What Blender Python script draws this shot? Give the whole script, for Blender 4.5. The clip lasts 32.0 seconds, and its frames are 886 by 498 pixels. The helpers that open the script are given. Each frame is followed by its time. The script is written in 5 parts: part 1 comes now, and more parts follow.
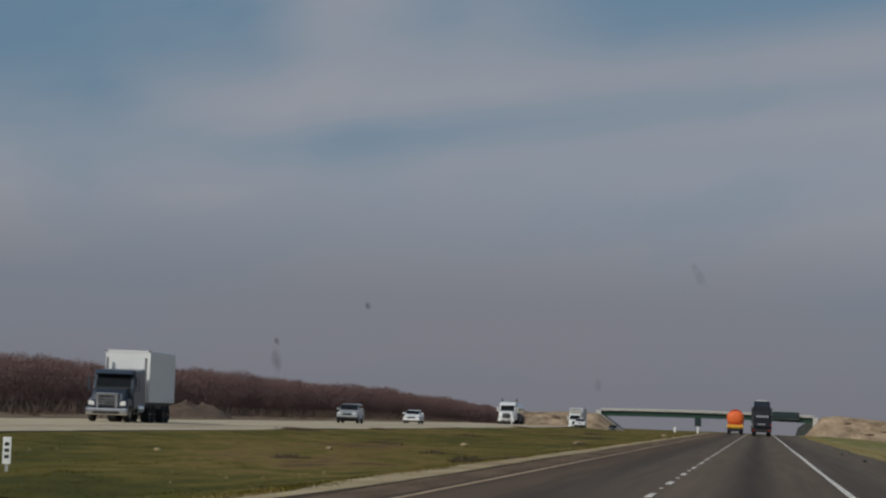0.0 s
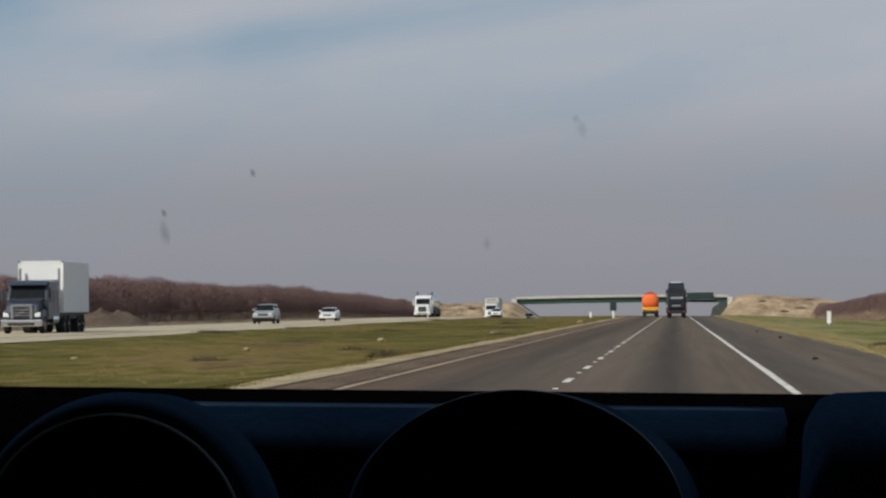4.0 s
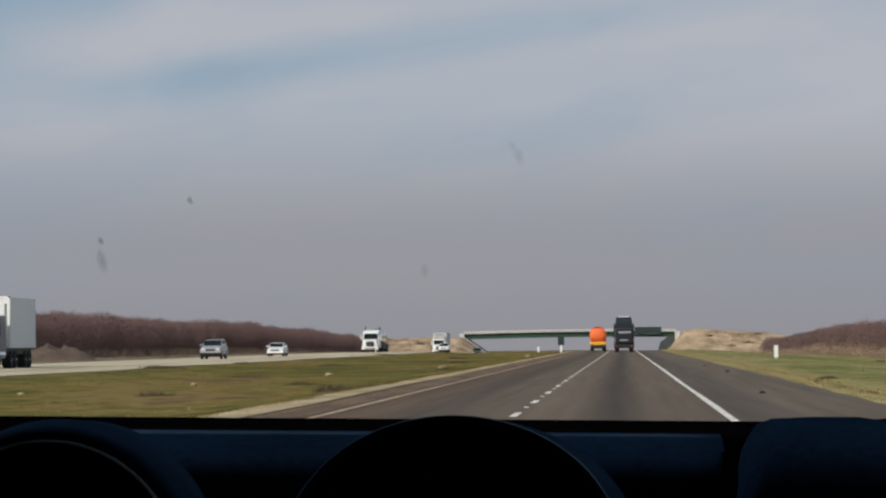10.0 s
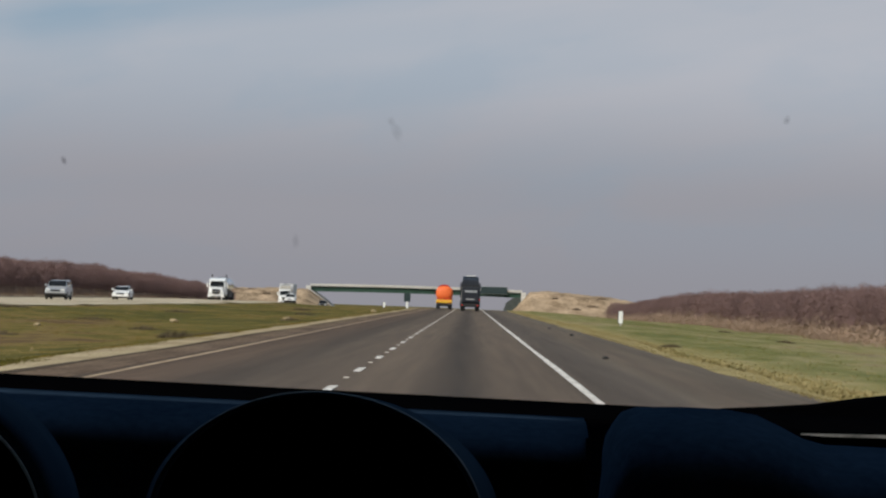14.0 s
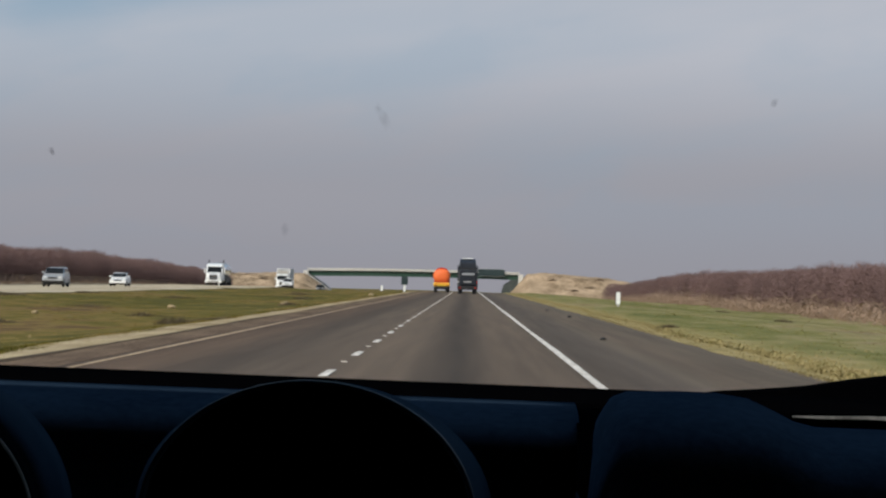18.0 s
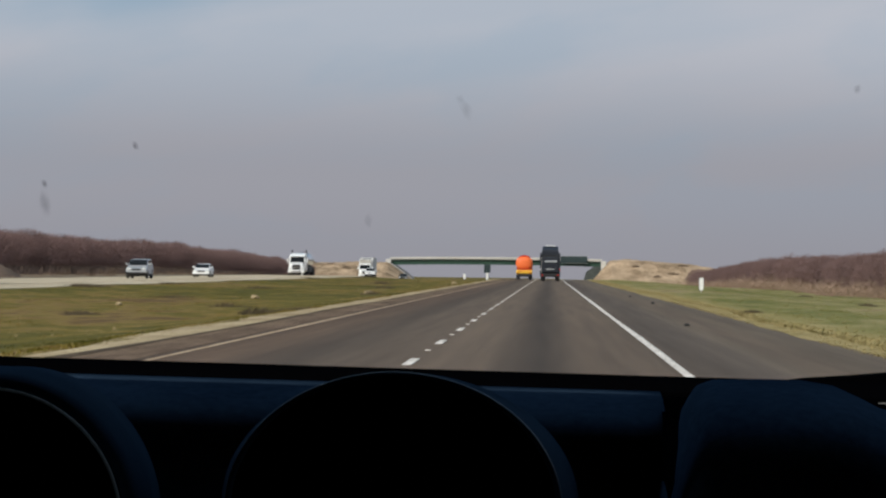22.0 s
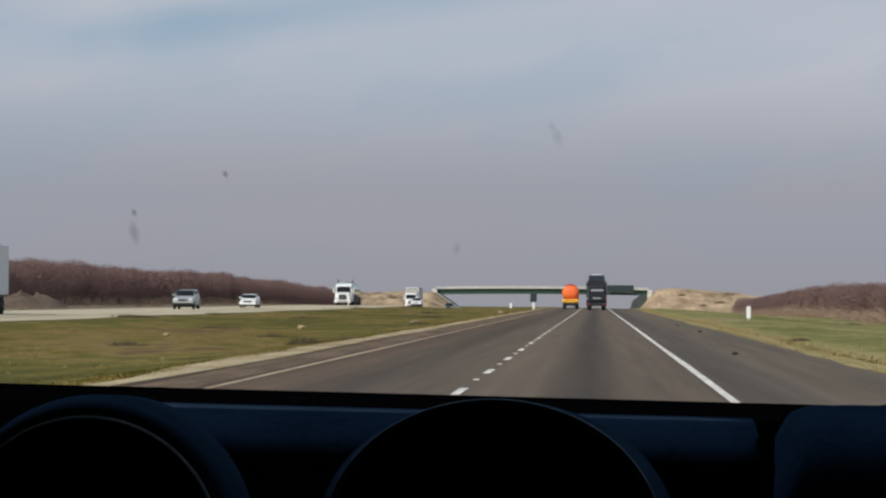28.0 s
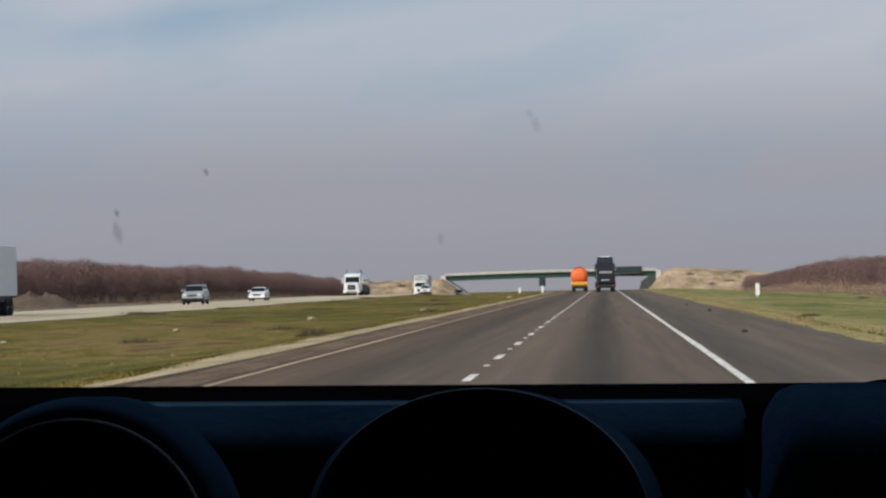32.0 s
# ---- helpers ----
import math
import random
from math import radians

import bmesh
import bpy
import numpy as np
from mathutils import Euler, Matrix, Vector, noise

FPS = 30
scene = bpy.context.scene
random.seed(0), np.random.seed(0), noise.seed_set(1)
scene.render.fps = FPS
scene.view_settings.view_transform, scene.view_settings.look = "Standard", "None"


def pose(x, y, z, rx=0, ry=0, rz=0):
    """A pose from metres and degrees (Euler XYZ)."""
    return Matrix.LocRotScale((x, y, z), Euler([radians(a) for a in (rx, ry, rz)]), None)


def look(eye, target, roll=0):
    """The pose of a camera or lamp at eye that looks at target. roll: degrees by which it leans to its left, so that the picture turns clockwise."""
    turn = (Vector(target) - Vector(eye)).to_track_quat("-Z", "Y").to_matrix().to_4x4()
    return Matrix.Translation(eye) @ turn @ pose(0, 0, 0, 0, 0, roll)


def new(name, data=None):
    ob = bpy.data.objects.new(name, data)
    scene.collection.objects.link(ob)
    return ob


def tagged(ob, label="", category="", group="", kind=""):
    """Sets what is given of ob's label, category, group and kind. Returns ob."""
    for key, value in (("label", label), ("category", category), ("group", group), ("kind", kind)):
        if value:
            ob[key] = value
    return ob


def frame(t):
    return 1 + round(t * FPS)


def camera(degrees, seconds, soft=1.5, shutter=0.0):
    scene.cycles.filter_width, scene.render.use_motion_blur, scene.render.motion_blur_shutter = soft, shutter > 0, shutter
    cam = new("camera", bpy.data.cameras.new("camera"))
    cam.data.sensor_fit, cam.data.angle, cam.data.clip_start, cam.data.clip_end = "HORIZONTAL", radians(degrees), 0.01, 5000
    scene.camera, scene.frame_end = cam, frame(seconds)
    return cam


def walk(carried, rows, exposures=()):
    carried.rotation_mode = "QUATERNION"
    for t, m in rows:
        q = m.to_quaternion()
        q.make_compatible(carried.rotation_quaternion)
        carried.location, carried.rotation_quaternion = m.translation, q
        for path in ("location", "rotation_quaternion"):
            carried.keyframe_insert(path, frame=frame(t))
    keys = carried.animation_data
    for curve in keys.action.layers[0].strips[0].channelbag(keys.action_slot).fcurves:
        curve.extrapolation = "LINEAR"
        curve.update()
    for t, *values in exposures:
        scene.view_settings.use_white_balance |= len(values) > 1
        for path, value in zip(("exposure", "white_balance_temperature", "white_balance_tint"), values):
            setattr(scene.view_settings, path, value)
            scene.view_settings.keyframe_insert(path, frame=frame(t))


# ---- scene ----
cam = camera(16.5, 32.0, soft=2.3)
PATH = [
    (0, (-0.0356, 0.0, 1.3561), -6.043, 3.087, 2.093),
    (0.5, (-0.0283, 0.0, 1.3375), -5.125, 2.866, 1.399),
    (1, (-0.0272, 0.0, 1.3312), -4.741, 2.561, 0.871),
    (1.5, (-0.0235, 0.0, 1.3356), -4.946, 2.316, -0.405),
    (2, (0.0293, 0.0, 1.3320), -4.497, 2.085, -4.430),
    (2.5, (0.0142, 0.0, 1.3284), -3.905, 2.273, -2.820),
    (3, (0.0199, 0.0, 1.3363), -4.033, 1.776, -2.584),
    (3.5, (-0.0009, 0.0, 1.3293), -4.344, 1.145, -0.969),
    (5.5, (-0.0256, 0.0, 1.3319), -4.243, 1.324, -0.205),
    (6, (-0.0266, 0.0, 1.3271), -3.897, 1.516, 0.070),
    (6.5, (-0.0131, 0.0, 1.3219), -3.859, 1.619, -0.264),
    (7, (-0.0261, 0.0, 1.3280), -3.003, 1.456, 0.520),
    (7.5, (-0.0147, 0.0, 1.3303), -2.377, 1.434, -0.306),
    (8, (-0.0187, 0.0, 1.3204), -2.160, 1.583, 0.088),
    (8.5, (-0.0164, 0.0, 1.3259), -2.445, 1.541, -0.514),
    (9, (-0.0052, 0.0, 1.3183), -2.667, 1.566, -0.706),
    (9.5, (-0.0008, 0.0, 1.3231), -3.121, 1.818, -1.099),
    (10, (-0.0066, 0.0, 1.3234), -3.359, 1.777, -0.706),
    (10.5, (-0.0004, 0.0, 1.3215), -2.937, 1.856, -1.290),
    (11, (-0.0222, 0.0, 1.3222), -2.834, 1.582, 0.289),
    (11.5, (-0.0321, 0.0, 1.3243), -2.724, 1.274, 0.103),
    (12, (-0.0394, 0.0, 1.3225), -2.365, 1.065, 0.048),
    (12.5, (-0.0348, 0.0, 1.3306), -1.983, 0.896, -0.501),
    (13, (-0.0076, 0.0, 1.3292), -1.662, 1.312, -2.282),
    (13.5, (0.0117, 0.0, 1.3356), -0.990, 1.091, -1.822),
    (14, (-0.0252, 0.0, 1.3398), -0.527, 0.949, 1.897),
    (14.5, (-0.0297, 0.0, 1.3375), -0.466, 0.710, 1.523),
    (16.5, (-0.0326, 0.0, 1.3469), -0.520, 0.787, 1.770),
    (17, (-0.0262, 0.0, 1.3489), -0.412, 0.483, 1.605),
    (17.5, (-0.0173, 0.0, 1.3497), -0.362, 0.673, 0.845),
    (18, (-0.0191, 0.0, 1.3428), -0.462, 0.630, 1.241),
    (18.5, (-0.0035, 0.0, 1.3435), -0.404, 0.399, 0.263),
    (19, (0.0000, 0.0, 1.3500), -0.736, 0.399, 0.075),
    (19.5, (-0.0034, 0.0, 1.3446), -1.303, 0.669, -0.109),
    (20, (-0.0184, 0.0, 1.3468), -1.965, 0.644, 0.740),
    (20.5, (-0.0126, 0.0, 1.3484), -2.092, 0.554, 0.439),
    (21, (-0.0057, 0.0, 1.3457), -2.040, 0.469, -0.119),
    (21.5, (-0.0145, 0.0, 1.3501), -1.977, 0.411, 0.412),
    (22, (-0.0199, 0.0, 1.3447), -2.002, 0.379, 0.639),
    (22.5, (-0.0110, 0.0, 1.3451), -2.285, 0.618, -0.655),
    (23, (-0.0139, 0.0, 1.3502), -2.832, 1.003, -0.609),
    (23.5, (-0.0277, 0.0, 1.3489), -2.879, 1.025, 0.317),
    (24, (-0.0317, 0.0, 1.3489), -2.886, 1.050, -0.225),
    (24.5, (-0.0242, 0.0, 1.3497), -2.667, 1.041, -0.767),
    (25, (-0.0223, 0.0, 1.3394), -2.620, 0.848, -0.234),
    (25.5, (-0.0383, 0.0, 1.3478), -2.757, 0.873, 0.470),
    (27.5, (-0.0413, 0.0, 1.3426), -2.875, 0.885, -0.314),
    (28, (-0.0553, 0.0, 1.3427), -2.867, 0.925, 0.400),
    (28.5, (-0.0518, 0.0, 1.3483), -3.124, 0.974, 0.192),
    (29, (-0.0386, 0.0, 1.3411), -2.833, 1.025, -0.353),
    (29.5, (-0.0406, 0.0, 1.3370), -2.929, 1.206, -0.395),
    (30, (-0.0178, 0.0, 1.3436), -3.248, 1.532, -1.897),
    (30.5, (-0.0145, 0.0, 1.3468), -3.219, 1.374, -2.019),
    (31, (-0.0234, 0.0, 1.3440), -3.186, 0.775, -1.602),
    (31.5, (-0.0248, 0.0, 1.3457), -3.070, 0.614, -1.529),
    (32, (-0.0358, 0.0, 1.3451), -3.011, 0.683, -1.476),
]
walk(cam, [(t, look(e, Vector(e) + 100 * Vector((math.sin(radians(a)) * math.cos(radians(b)), math.cos(radians(a)) * math.cos(radians(b)), math.sin(radians(b)))), r))
           for t, e, a, b, r in PATH],
     exposures=[(0.0, -0.72, 6330, 10), (1.0, -0.70, 6420, 10), (2.0, -0.60, 6460, 9), (3.0, -0.52, 6450, 8), (3.6, -0.24, 6500, 9), (5.5, -0.06, 6580, 10), (7.0, -0.06, 6590, 10), (13.0, -0.07, 6580, 10),
                (16.5, 0.0, 6520, 10), (22.0, 0.02, 6490, 10), (28.0, 0.05, 6440, 10), (32.0, 0.05, 6450, 10)])

# ---- world and sun ----
SUN_EL, SUN_FROM = radians(38), Vector((-0.62, -0.78))      # the sun stands behind and to the left
world = bpy.data.worlds.new("sky")
scene.world = world
world.use_nodes = True
wn, wl = world.node_tree.nodes, world.node_tree.links
wn.clear()


def wmath(op, a, b=None, clamp=False):
    n = wn.new("ShaderNodeMath")
    n.operation, n.use_clamp = op, clamp
    for k, v in enumerate((a, b)):
        if v is None:
            continue
        if isinstance(v, (int, float)):
            n.inputs[k].default_value = v
        else:
            wl.new(v, n.inputs[k])
    return n.outputs[0]


def wmix(f, a, b):
    n = wn.new("ShaderNodeMix")
    n.data_type = "RGBA"
    for sock, v in ((n.inputs[0], f), (n.inputs[6], a), (n.inputs[7], b)):
        if isinstance(v, tuple):
            sock.default_value = (*v, 1)
        elif isinstance(v, (int, float)):
            sock.default_value = v
        else:
            wl.new(v, sock)
    return n.outputs[2]


def wramp(v, stops):
    n = wn.new("ShaderNodeValToRGB")
    while len(n.color_ramp.elements) < len(stops):
        n.color_ramp.elements.new(0.5)
    for e, (p, g) in zip(n.color_ramp.elements, stops):
        e.position, e.color = p, (g, g, g, 1)
    n.color_ramp.interpolation = "EASE"
    wl.new(v, n.inputs[0])
    return n.outputs[0]


sky = wn.new("ShaderNodeTexSky")
sky.sky_type, sky.sun_disc, sky.sun_elevation = "NISHITA", False, SUN_EL
sky.sun_rotation = math.atan2(SUN_FROM.x, SUN_FROM.y)
sky.air_density, sky.dust_density = 1.0, 2.0
geo = wn.new("ShaderNodeTexCoord")
sep = wn.new("ShaderNodeSeparateXYZ")
wl.new(geo.outputs["Generated"], sep.inputs[0])
az = wmath("ARCTAN2", sep.outputs[0], sep.outputs[1])
el = sep.outputs[2]
tilt = wmath("SUBTRACT", el, wmath("MULTIPLY", az, 0.145))      # the cirrus bands climb to the right


def wnoise(a, b, scale, detail, off):
    c = wn.new("ShaderNodeCombineXYZ")
    wl.new(wmath("MULTIPLY", az, a), c.inputs[0])
    wl.new(wmath("MULTIPLY", tilt, b), c.inputs[1])
    c.inputs[2].default_value = off
    n = wn.new("ShaderNodeTexNoise")
    n.inputs["Scale"].default_value, n.inputs["Detail"].default_value = scale, detail
    wl.new(c.outputs[0], n.inputs["Vector"])
    return n.outputs[0]


big = wnoise(5.0, 30.0, 1.0, 4, 3.7)
fine = wnoise(14.0, 60.0, 1.0, 6, 8.1)
cover = wmath("ADD", wmath("MULTIPLY", big, 0.75), wmath("MULTIPLY", fine, 0.25))
cover = wramp(cover, ((0.34, 0.78), (0.60, 1.0)))
# thinner, mottled patches
patch = wnoise(17.0, 34.0, 1.0, 5, 12.4)
cover = wmath("SUBTRACT", cover, wmath("MULTIPLY", wramp(patch, ((0.48, 0.0), (0.68, 1.0))), 0.14), True)
# a long clear lane between two cirrus bands
lane = wmath("ABSOLUTE", wmath("SUBTRACT", wmath("ADD", tilt, wmath("MULTIPLY", fine, 0.008)), 0.1115))
lane = wramp(lane, ((0.0, 0.40), (0.012, 0.0)))
gate = wramp(wmath("ADD", az, 0.5), ((0.28, 0.0), (0.36, 1.0), (0.52, 0.8), (0.66, 0.0)))
cover = wmath("SUBTRACT", cover, wmath("MULTIPLY", lane, gate), True)
# bluer sky high up on the left
clear = wmath("MULTIPLY", wramp(wmath("ADD", tilt, wmath("MULTIPLY", big, 0.03)), ((0.132, 0.0), (0.168, 0.95))),
              wramp(wmath("ADD", az, wmath("ADD", wmath("MULTIPLY", big, 0.1), 0.5)), ((0.30, 1.0), (0.50, 0.45))))
# a white bank of cirrus stands in that blue, and a thinner patch opens further left
clear = wmath("MULTIPLY", clear, wramp(wmath("ABSOLUTE", wmath("ADD", wmath("ADD", az, wmath("MULTIPLY", fine, 0.03)), 0.128)), ((0.0, 0.10), (0.040, 1.0))))
gap = wmath("ADD", wmath("MULTIPLY", wmath("ABSOLUTE", wmath("ADD", az, 0.222)), 0.42), wmath("ABSOLUTE", wmath("SUBTRACT", wmath("ADD", el, wmath("MULTIPLY", big, 0.02)), 0.098)))
clear = wmath("ADD", clear, wramp(gap, ((0.0, 0.42), (0.034, 0.0))))
high = wmath("MULTIPLY", wramp(wmath("ADD", tilt, wmath("MULTIPLY", fine, 0.01)), ((0.122, 0.0), (0.142, 0.6))), wramp(wmath("ADD", az, 0.5), ((0.40, 0.0), (0.46, 1.0))))
cover = wmath("SUBTRACT", cover, wmath("ADD", clear, high), True)
haze = wramp(el, ((0.0, 1.0), (0.03, 0.85), (0.085, 0.0)))
blue = wmix(0.8, sky.outputs[0], (2.1, 3.55, 5.1))
cloud = wmix(haze, (4.97, 5.11, 5.70), (3.15, 3.08, 3.46))
tone = wmix(wmath("MAXIMUM", cover, haze), blue, cloud)
# overhead the open sky takes over again
up = wramp(el, ((0.25, 0.0), (0.6, 0.35)))
tone = wmix(up, tone, sky.outputs[0])
bg = wn.new("ShaderNodeBackground")
bg.inputs[1].default_value = 0.1
wout = wn.new("ShaderNodeOutputWorld")
wl.new(tone, bg.inputs[0])
wl.new(bg.outputs[0], wout.inputs[0])

sun = new("sun", bpy.data.lights.new("sun", "SUN"))
sun.data.energy, sun.data.angle, sun.data.color = 3.4, radians(0.6), (1.0, 0.94, 0.85)
v = SUN_FROM.normalized() * math.cos(SUN_EL)
sun.matrix_world = look((v.x * 50, v.y * 50, math.sin(SUN_EL) * 50), (0, 0, 0))


# ---- materials ----
def mat(name, c1, c2=None, scale=2.0, rough=0.7, metal=0.0, bump=0.0, detail=6.0, stretch=(1, 1, 1), fine=9.0, spec=0.5, per_object=0.0):
    m = bpy.data.materials.new(name)
    m.use_nodes = True
    n, l = m.node_tree.nodes, m.node_tree.links
    p = n["Principled BSDF"]
    p.inputs["Roughness"].default_value, p.inputs["Metallic"].default_value = rough, metal
    p.inputs["Specular IOR Level"].default_value = spec
    p.inputs["Base Color"].default_value = (*c1, 1)
    if spec < 0.03:
        p.inputs["IOR"].default_value = 1.0
    if c2 is None:
        c2 = tuple(k * 0.85 for k in c1)
    tc, mp = n.new("ShaderNodeTexCoord"), n.new("ShaderNodeMapping")
    mp.inputs["Scale"].default_value = stretch
    l.new(tc.outputs["Object"], mp.inputs["Vector"])
    a, b = n.new("ShaderNodeTexNoise"), n.new("ShaderNodeTexNoise")
    for t, s in ((a, scale), (b, scale * fine)):
        t.inputs["Scale"].default_value, t.inputs["Detail"].default_value = s, detail
        l.new(mp.outputs[0], t.inputs["Vector"])
    mx = n.new("ShaderNodeMath")
    mx.operation = "MULTIPLY_ADD"
    mx.inputs[1].default_value = 0.4
    l.new(b.outputs[0], mx.inputs[0])
    h = n.new("ShaderNodeMath")
    h.operation = "MULTIPLY"
    h.inputs[1].default_value = 0.6
    l.new(a.outputs[0], h.inputs[0])
    l.new(h.outputs[0], mx.inputs[2])
    r = n.new("ShaderNodeValToRGB")
    r.color_ramp.elements[0].position, r.color_ramp.elements[0].color = 0.36, (*c1, 1)
    r.color_ramp.elements[1].position, r.color_ramp.elements[1].color = 0.64, (*c2, 1)
    l.new(mx.outputs[0], r.inputs[0])
    colour = r.outputs[0]
    if per_object:
        oi, hs = n.new("ShaderNodeObjectInfo"), n.new("ShaderNodeHueSaturation")
        mr = n.new("ShaderNodeMapRange")
        mr.inputs[3].default_value, mr.inputs[4].default_value = 1 - per_object, 1 + per_object
        l.new(oi.outputs["Random"], mr.inputs[0])
        l.new(mr.outputs[0], hs.inputs["Value"])
        l.new(colour, hs.inputs["Color"])
        colour = hs.outputs[0]
    l.new(colour, p.inputs["Base Color"])
    if bump:
        bu = n.new("ShaderNodeBump")
        bu.inputs["Strength"].default_value, bu.inputs["Distance"].default_value = bump, 0.02
        l.new(b.outputs[0], bu.inputs["Height"])
        l.new(bu.outputs[0], p.inputs["Normal"])
    return m


def asphalt_mat():
    """Asphalt with pale wheel paths, dark oil tracks down each lane, patches and long streaks."""
    m = mat("asphalt", (0.108, 0.0745, 0.049), (0.153, 0.1085, 0.073), scale=0.5, rough=0.9, spec=0.25, bump=0.3, stretch=(1, 0.012, 1), fine=9)
    n, l = m.node_tree.nodes, m.node_tree.links
    p = n["Principled BSDF"]
    src = p.inputs["Base Color"].links[0].from_socket
    tc, sp = n.new("ShaderNodeTexCoord"), n.new("ShaderNodeSeparateXYZ")
    l.new(tc.outputs["Object"], sp.inputs[0])
    mr = n.new("ShaderNodeMapRange")
    mr.inputs[1].default_value, mr.inputs[2].default_value = -8.0, 6.0
    l.new(sp.outputs[0], mr.inputs[0])
    r = n.new("ShaderNodeValToRGB")
    r.color_ramp.interpolation = "B_SPLINE"
    stops = ((-8, 0.55), (-6.3, 0.58), (-5.5, (0.84, 0.71, 0.61)), (-4.7, (0.90, 0.82, 0.75)), (-3.8, 0.42), (-3.0, 0.98), (-2.2, 0.80), (-1.1, 1.30), (-0.2, 0.10), (0.7, 1.38), (1.5, 1.06), (2.1, (0.62, 0.64, 0.67)), (2.8, (0.74, 0.78, 0.84)), (3.6, (1.06, 1.12, 1.18)), (4.9, (0.90, 0.95, 1.0)))
    while len(r.color_ramp.elements) < len(stops):
        r.color_ramp.elements.new(0.5)
    for e, (x, g) in zip(r.color_ramp.elements, stops):
        e.position, e.color = (x + 8) / 14, (*(g if isinstance(g, tuple) else (g, g, g)), 1)
    l.new(mr.outputs[0], r.inputs[0])
    mx = n.new("ShaderNodeMix")
    mx.data_type, mx.blend_type = "RGBA", "MULTIPLY"
    mx.inputs[0].default_value = 1
    l.new(src, mx.inputs[6])
    l.new(r.outputs[0], mx.inputs[7])
    # long dragged streaks of dust and wear
    mp, ns, st, dr = n.new("ShaderNodeMapping"), n.new("ShaderNodeTexNoise"), n.new("ShaderNodeMapRange"), n.new("ShaderNodeMix")
    mp.inputs["Scale"].default_value = (2.6, 0.05, 1.0)
    ns.inputs["Scale"].default_value, ns.inputs["Detail"].default_value = 1.0, 4.0
    for k, val in ((1, 0.32), (2, 0.68), (3, 0.86), (4, 1.14)):
        st.inputs[k].default_value = val
    dr.data_type, dr.blend_type = "RGBA", "MULTIPLY"
    dr.inputs[0].default_value = 1
    l.new(tc.outputs["Object"], mp.inputs["Vector"])
    l.new(mp.outputs[0], ns.inputs["Vector"])
    l.new(ns.outputs[0], st.inputs[0])
    l.new(mx.outputs[2], dr.inputs[6])
    l.new(st.outputs[0], dr.inputs[7])
    l.new(dr.outputs[2], p.inputs["Base Color"])
    return m


def glass_mat(name, tint=(1, 1, 1), gloss=0.04):
    m = bpy.data.materials.new(name)
    m.use_nodes = True
    n, l = m.node_tree.nodes, m.node_tree.links
    n.remove(n["Principled BSDF"])
    tr, gl, mx = n.new("ShaderNodeBsdfTransparent"), n.new("ShaderNodeBsdfGlossy"), n.new("ShaderNodeMixShader")
    tr.inputs[0].default_value = (*tint, 1)
    gl.inputs["Roughness"].default_value = 0.02
    mx.inputs[0].default_value = gloss
    l.new(tr.outputs[0], mx.inputs[1])
    l.new(gl.outputs[0], mx.inputs[2])
    l.new(mx.outputs[0], n["Material Output"].inputs[0])
    return m


M_ASPHALT = asphalt_mat()
M_SHOULDER = mat("brown_shoulder_asphalt", (0.085, 0.052, 0.030), (0.215, 0.145, 0.092), scale=1.2, rough=0.95, bump=0.8, stretch=(1, 0.12, 1), spec=0.15)


OLIVE = ((0.069, 0.063, 0.011), (0.105, 0.090, 0.016), (0.143, 0.108, 0.021), (0.212, 0.144, 0.045), (0.118, 0.070, 0.029))
FRESH = ((0.122, 0.122, 0.036), (0.160, 0.154, 0.048), (0.205, 0.184, 0.070), (0.285, 0.232, 0.112), (0.200, 0.150, 0.080))


def grass_mat(name, tones, gain, bump):
    """Spring grass that runs from deep green through olive to straw and bare brown patches."""
    m = mat(name, tones[0], scale=0.09, rough=0.95, spec=0.1, bump=bump, fine=9, stretch=(1, 0.30, 1))
    for nd in m.node_tree.nodes:
        if nd.type == "VALTORGB":
            e = nd.color_ramp.elements
            while len(e) < 5:
                e.new(0.5)
            for k, (p, c) in enumerate(zip((0.40, 0.46, 0.51, 0.56, 0.61), tones)):
                e[k].position, e[k].color = p, (*(q * gain for q in c), 1)
    return m


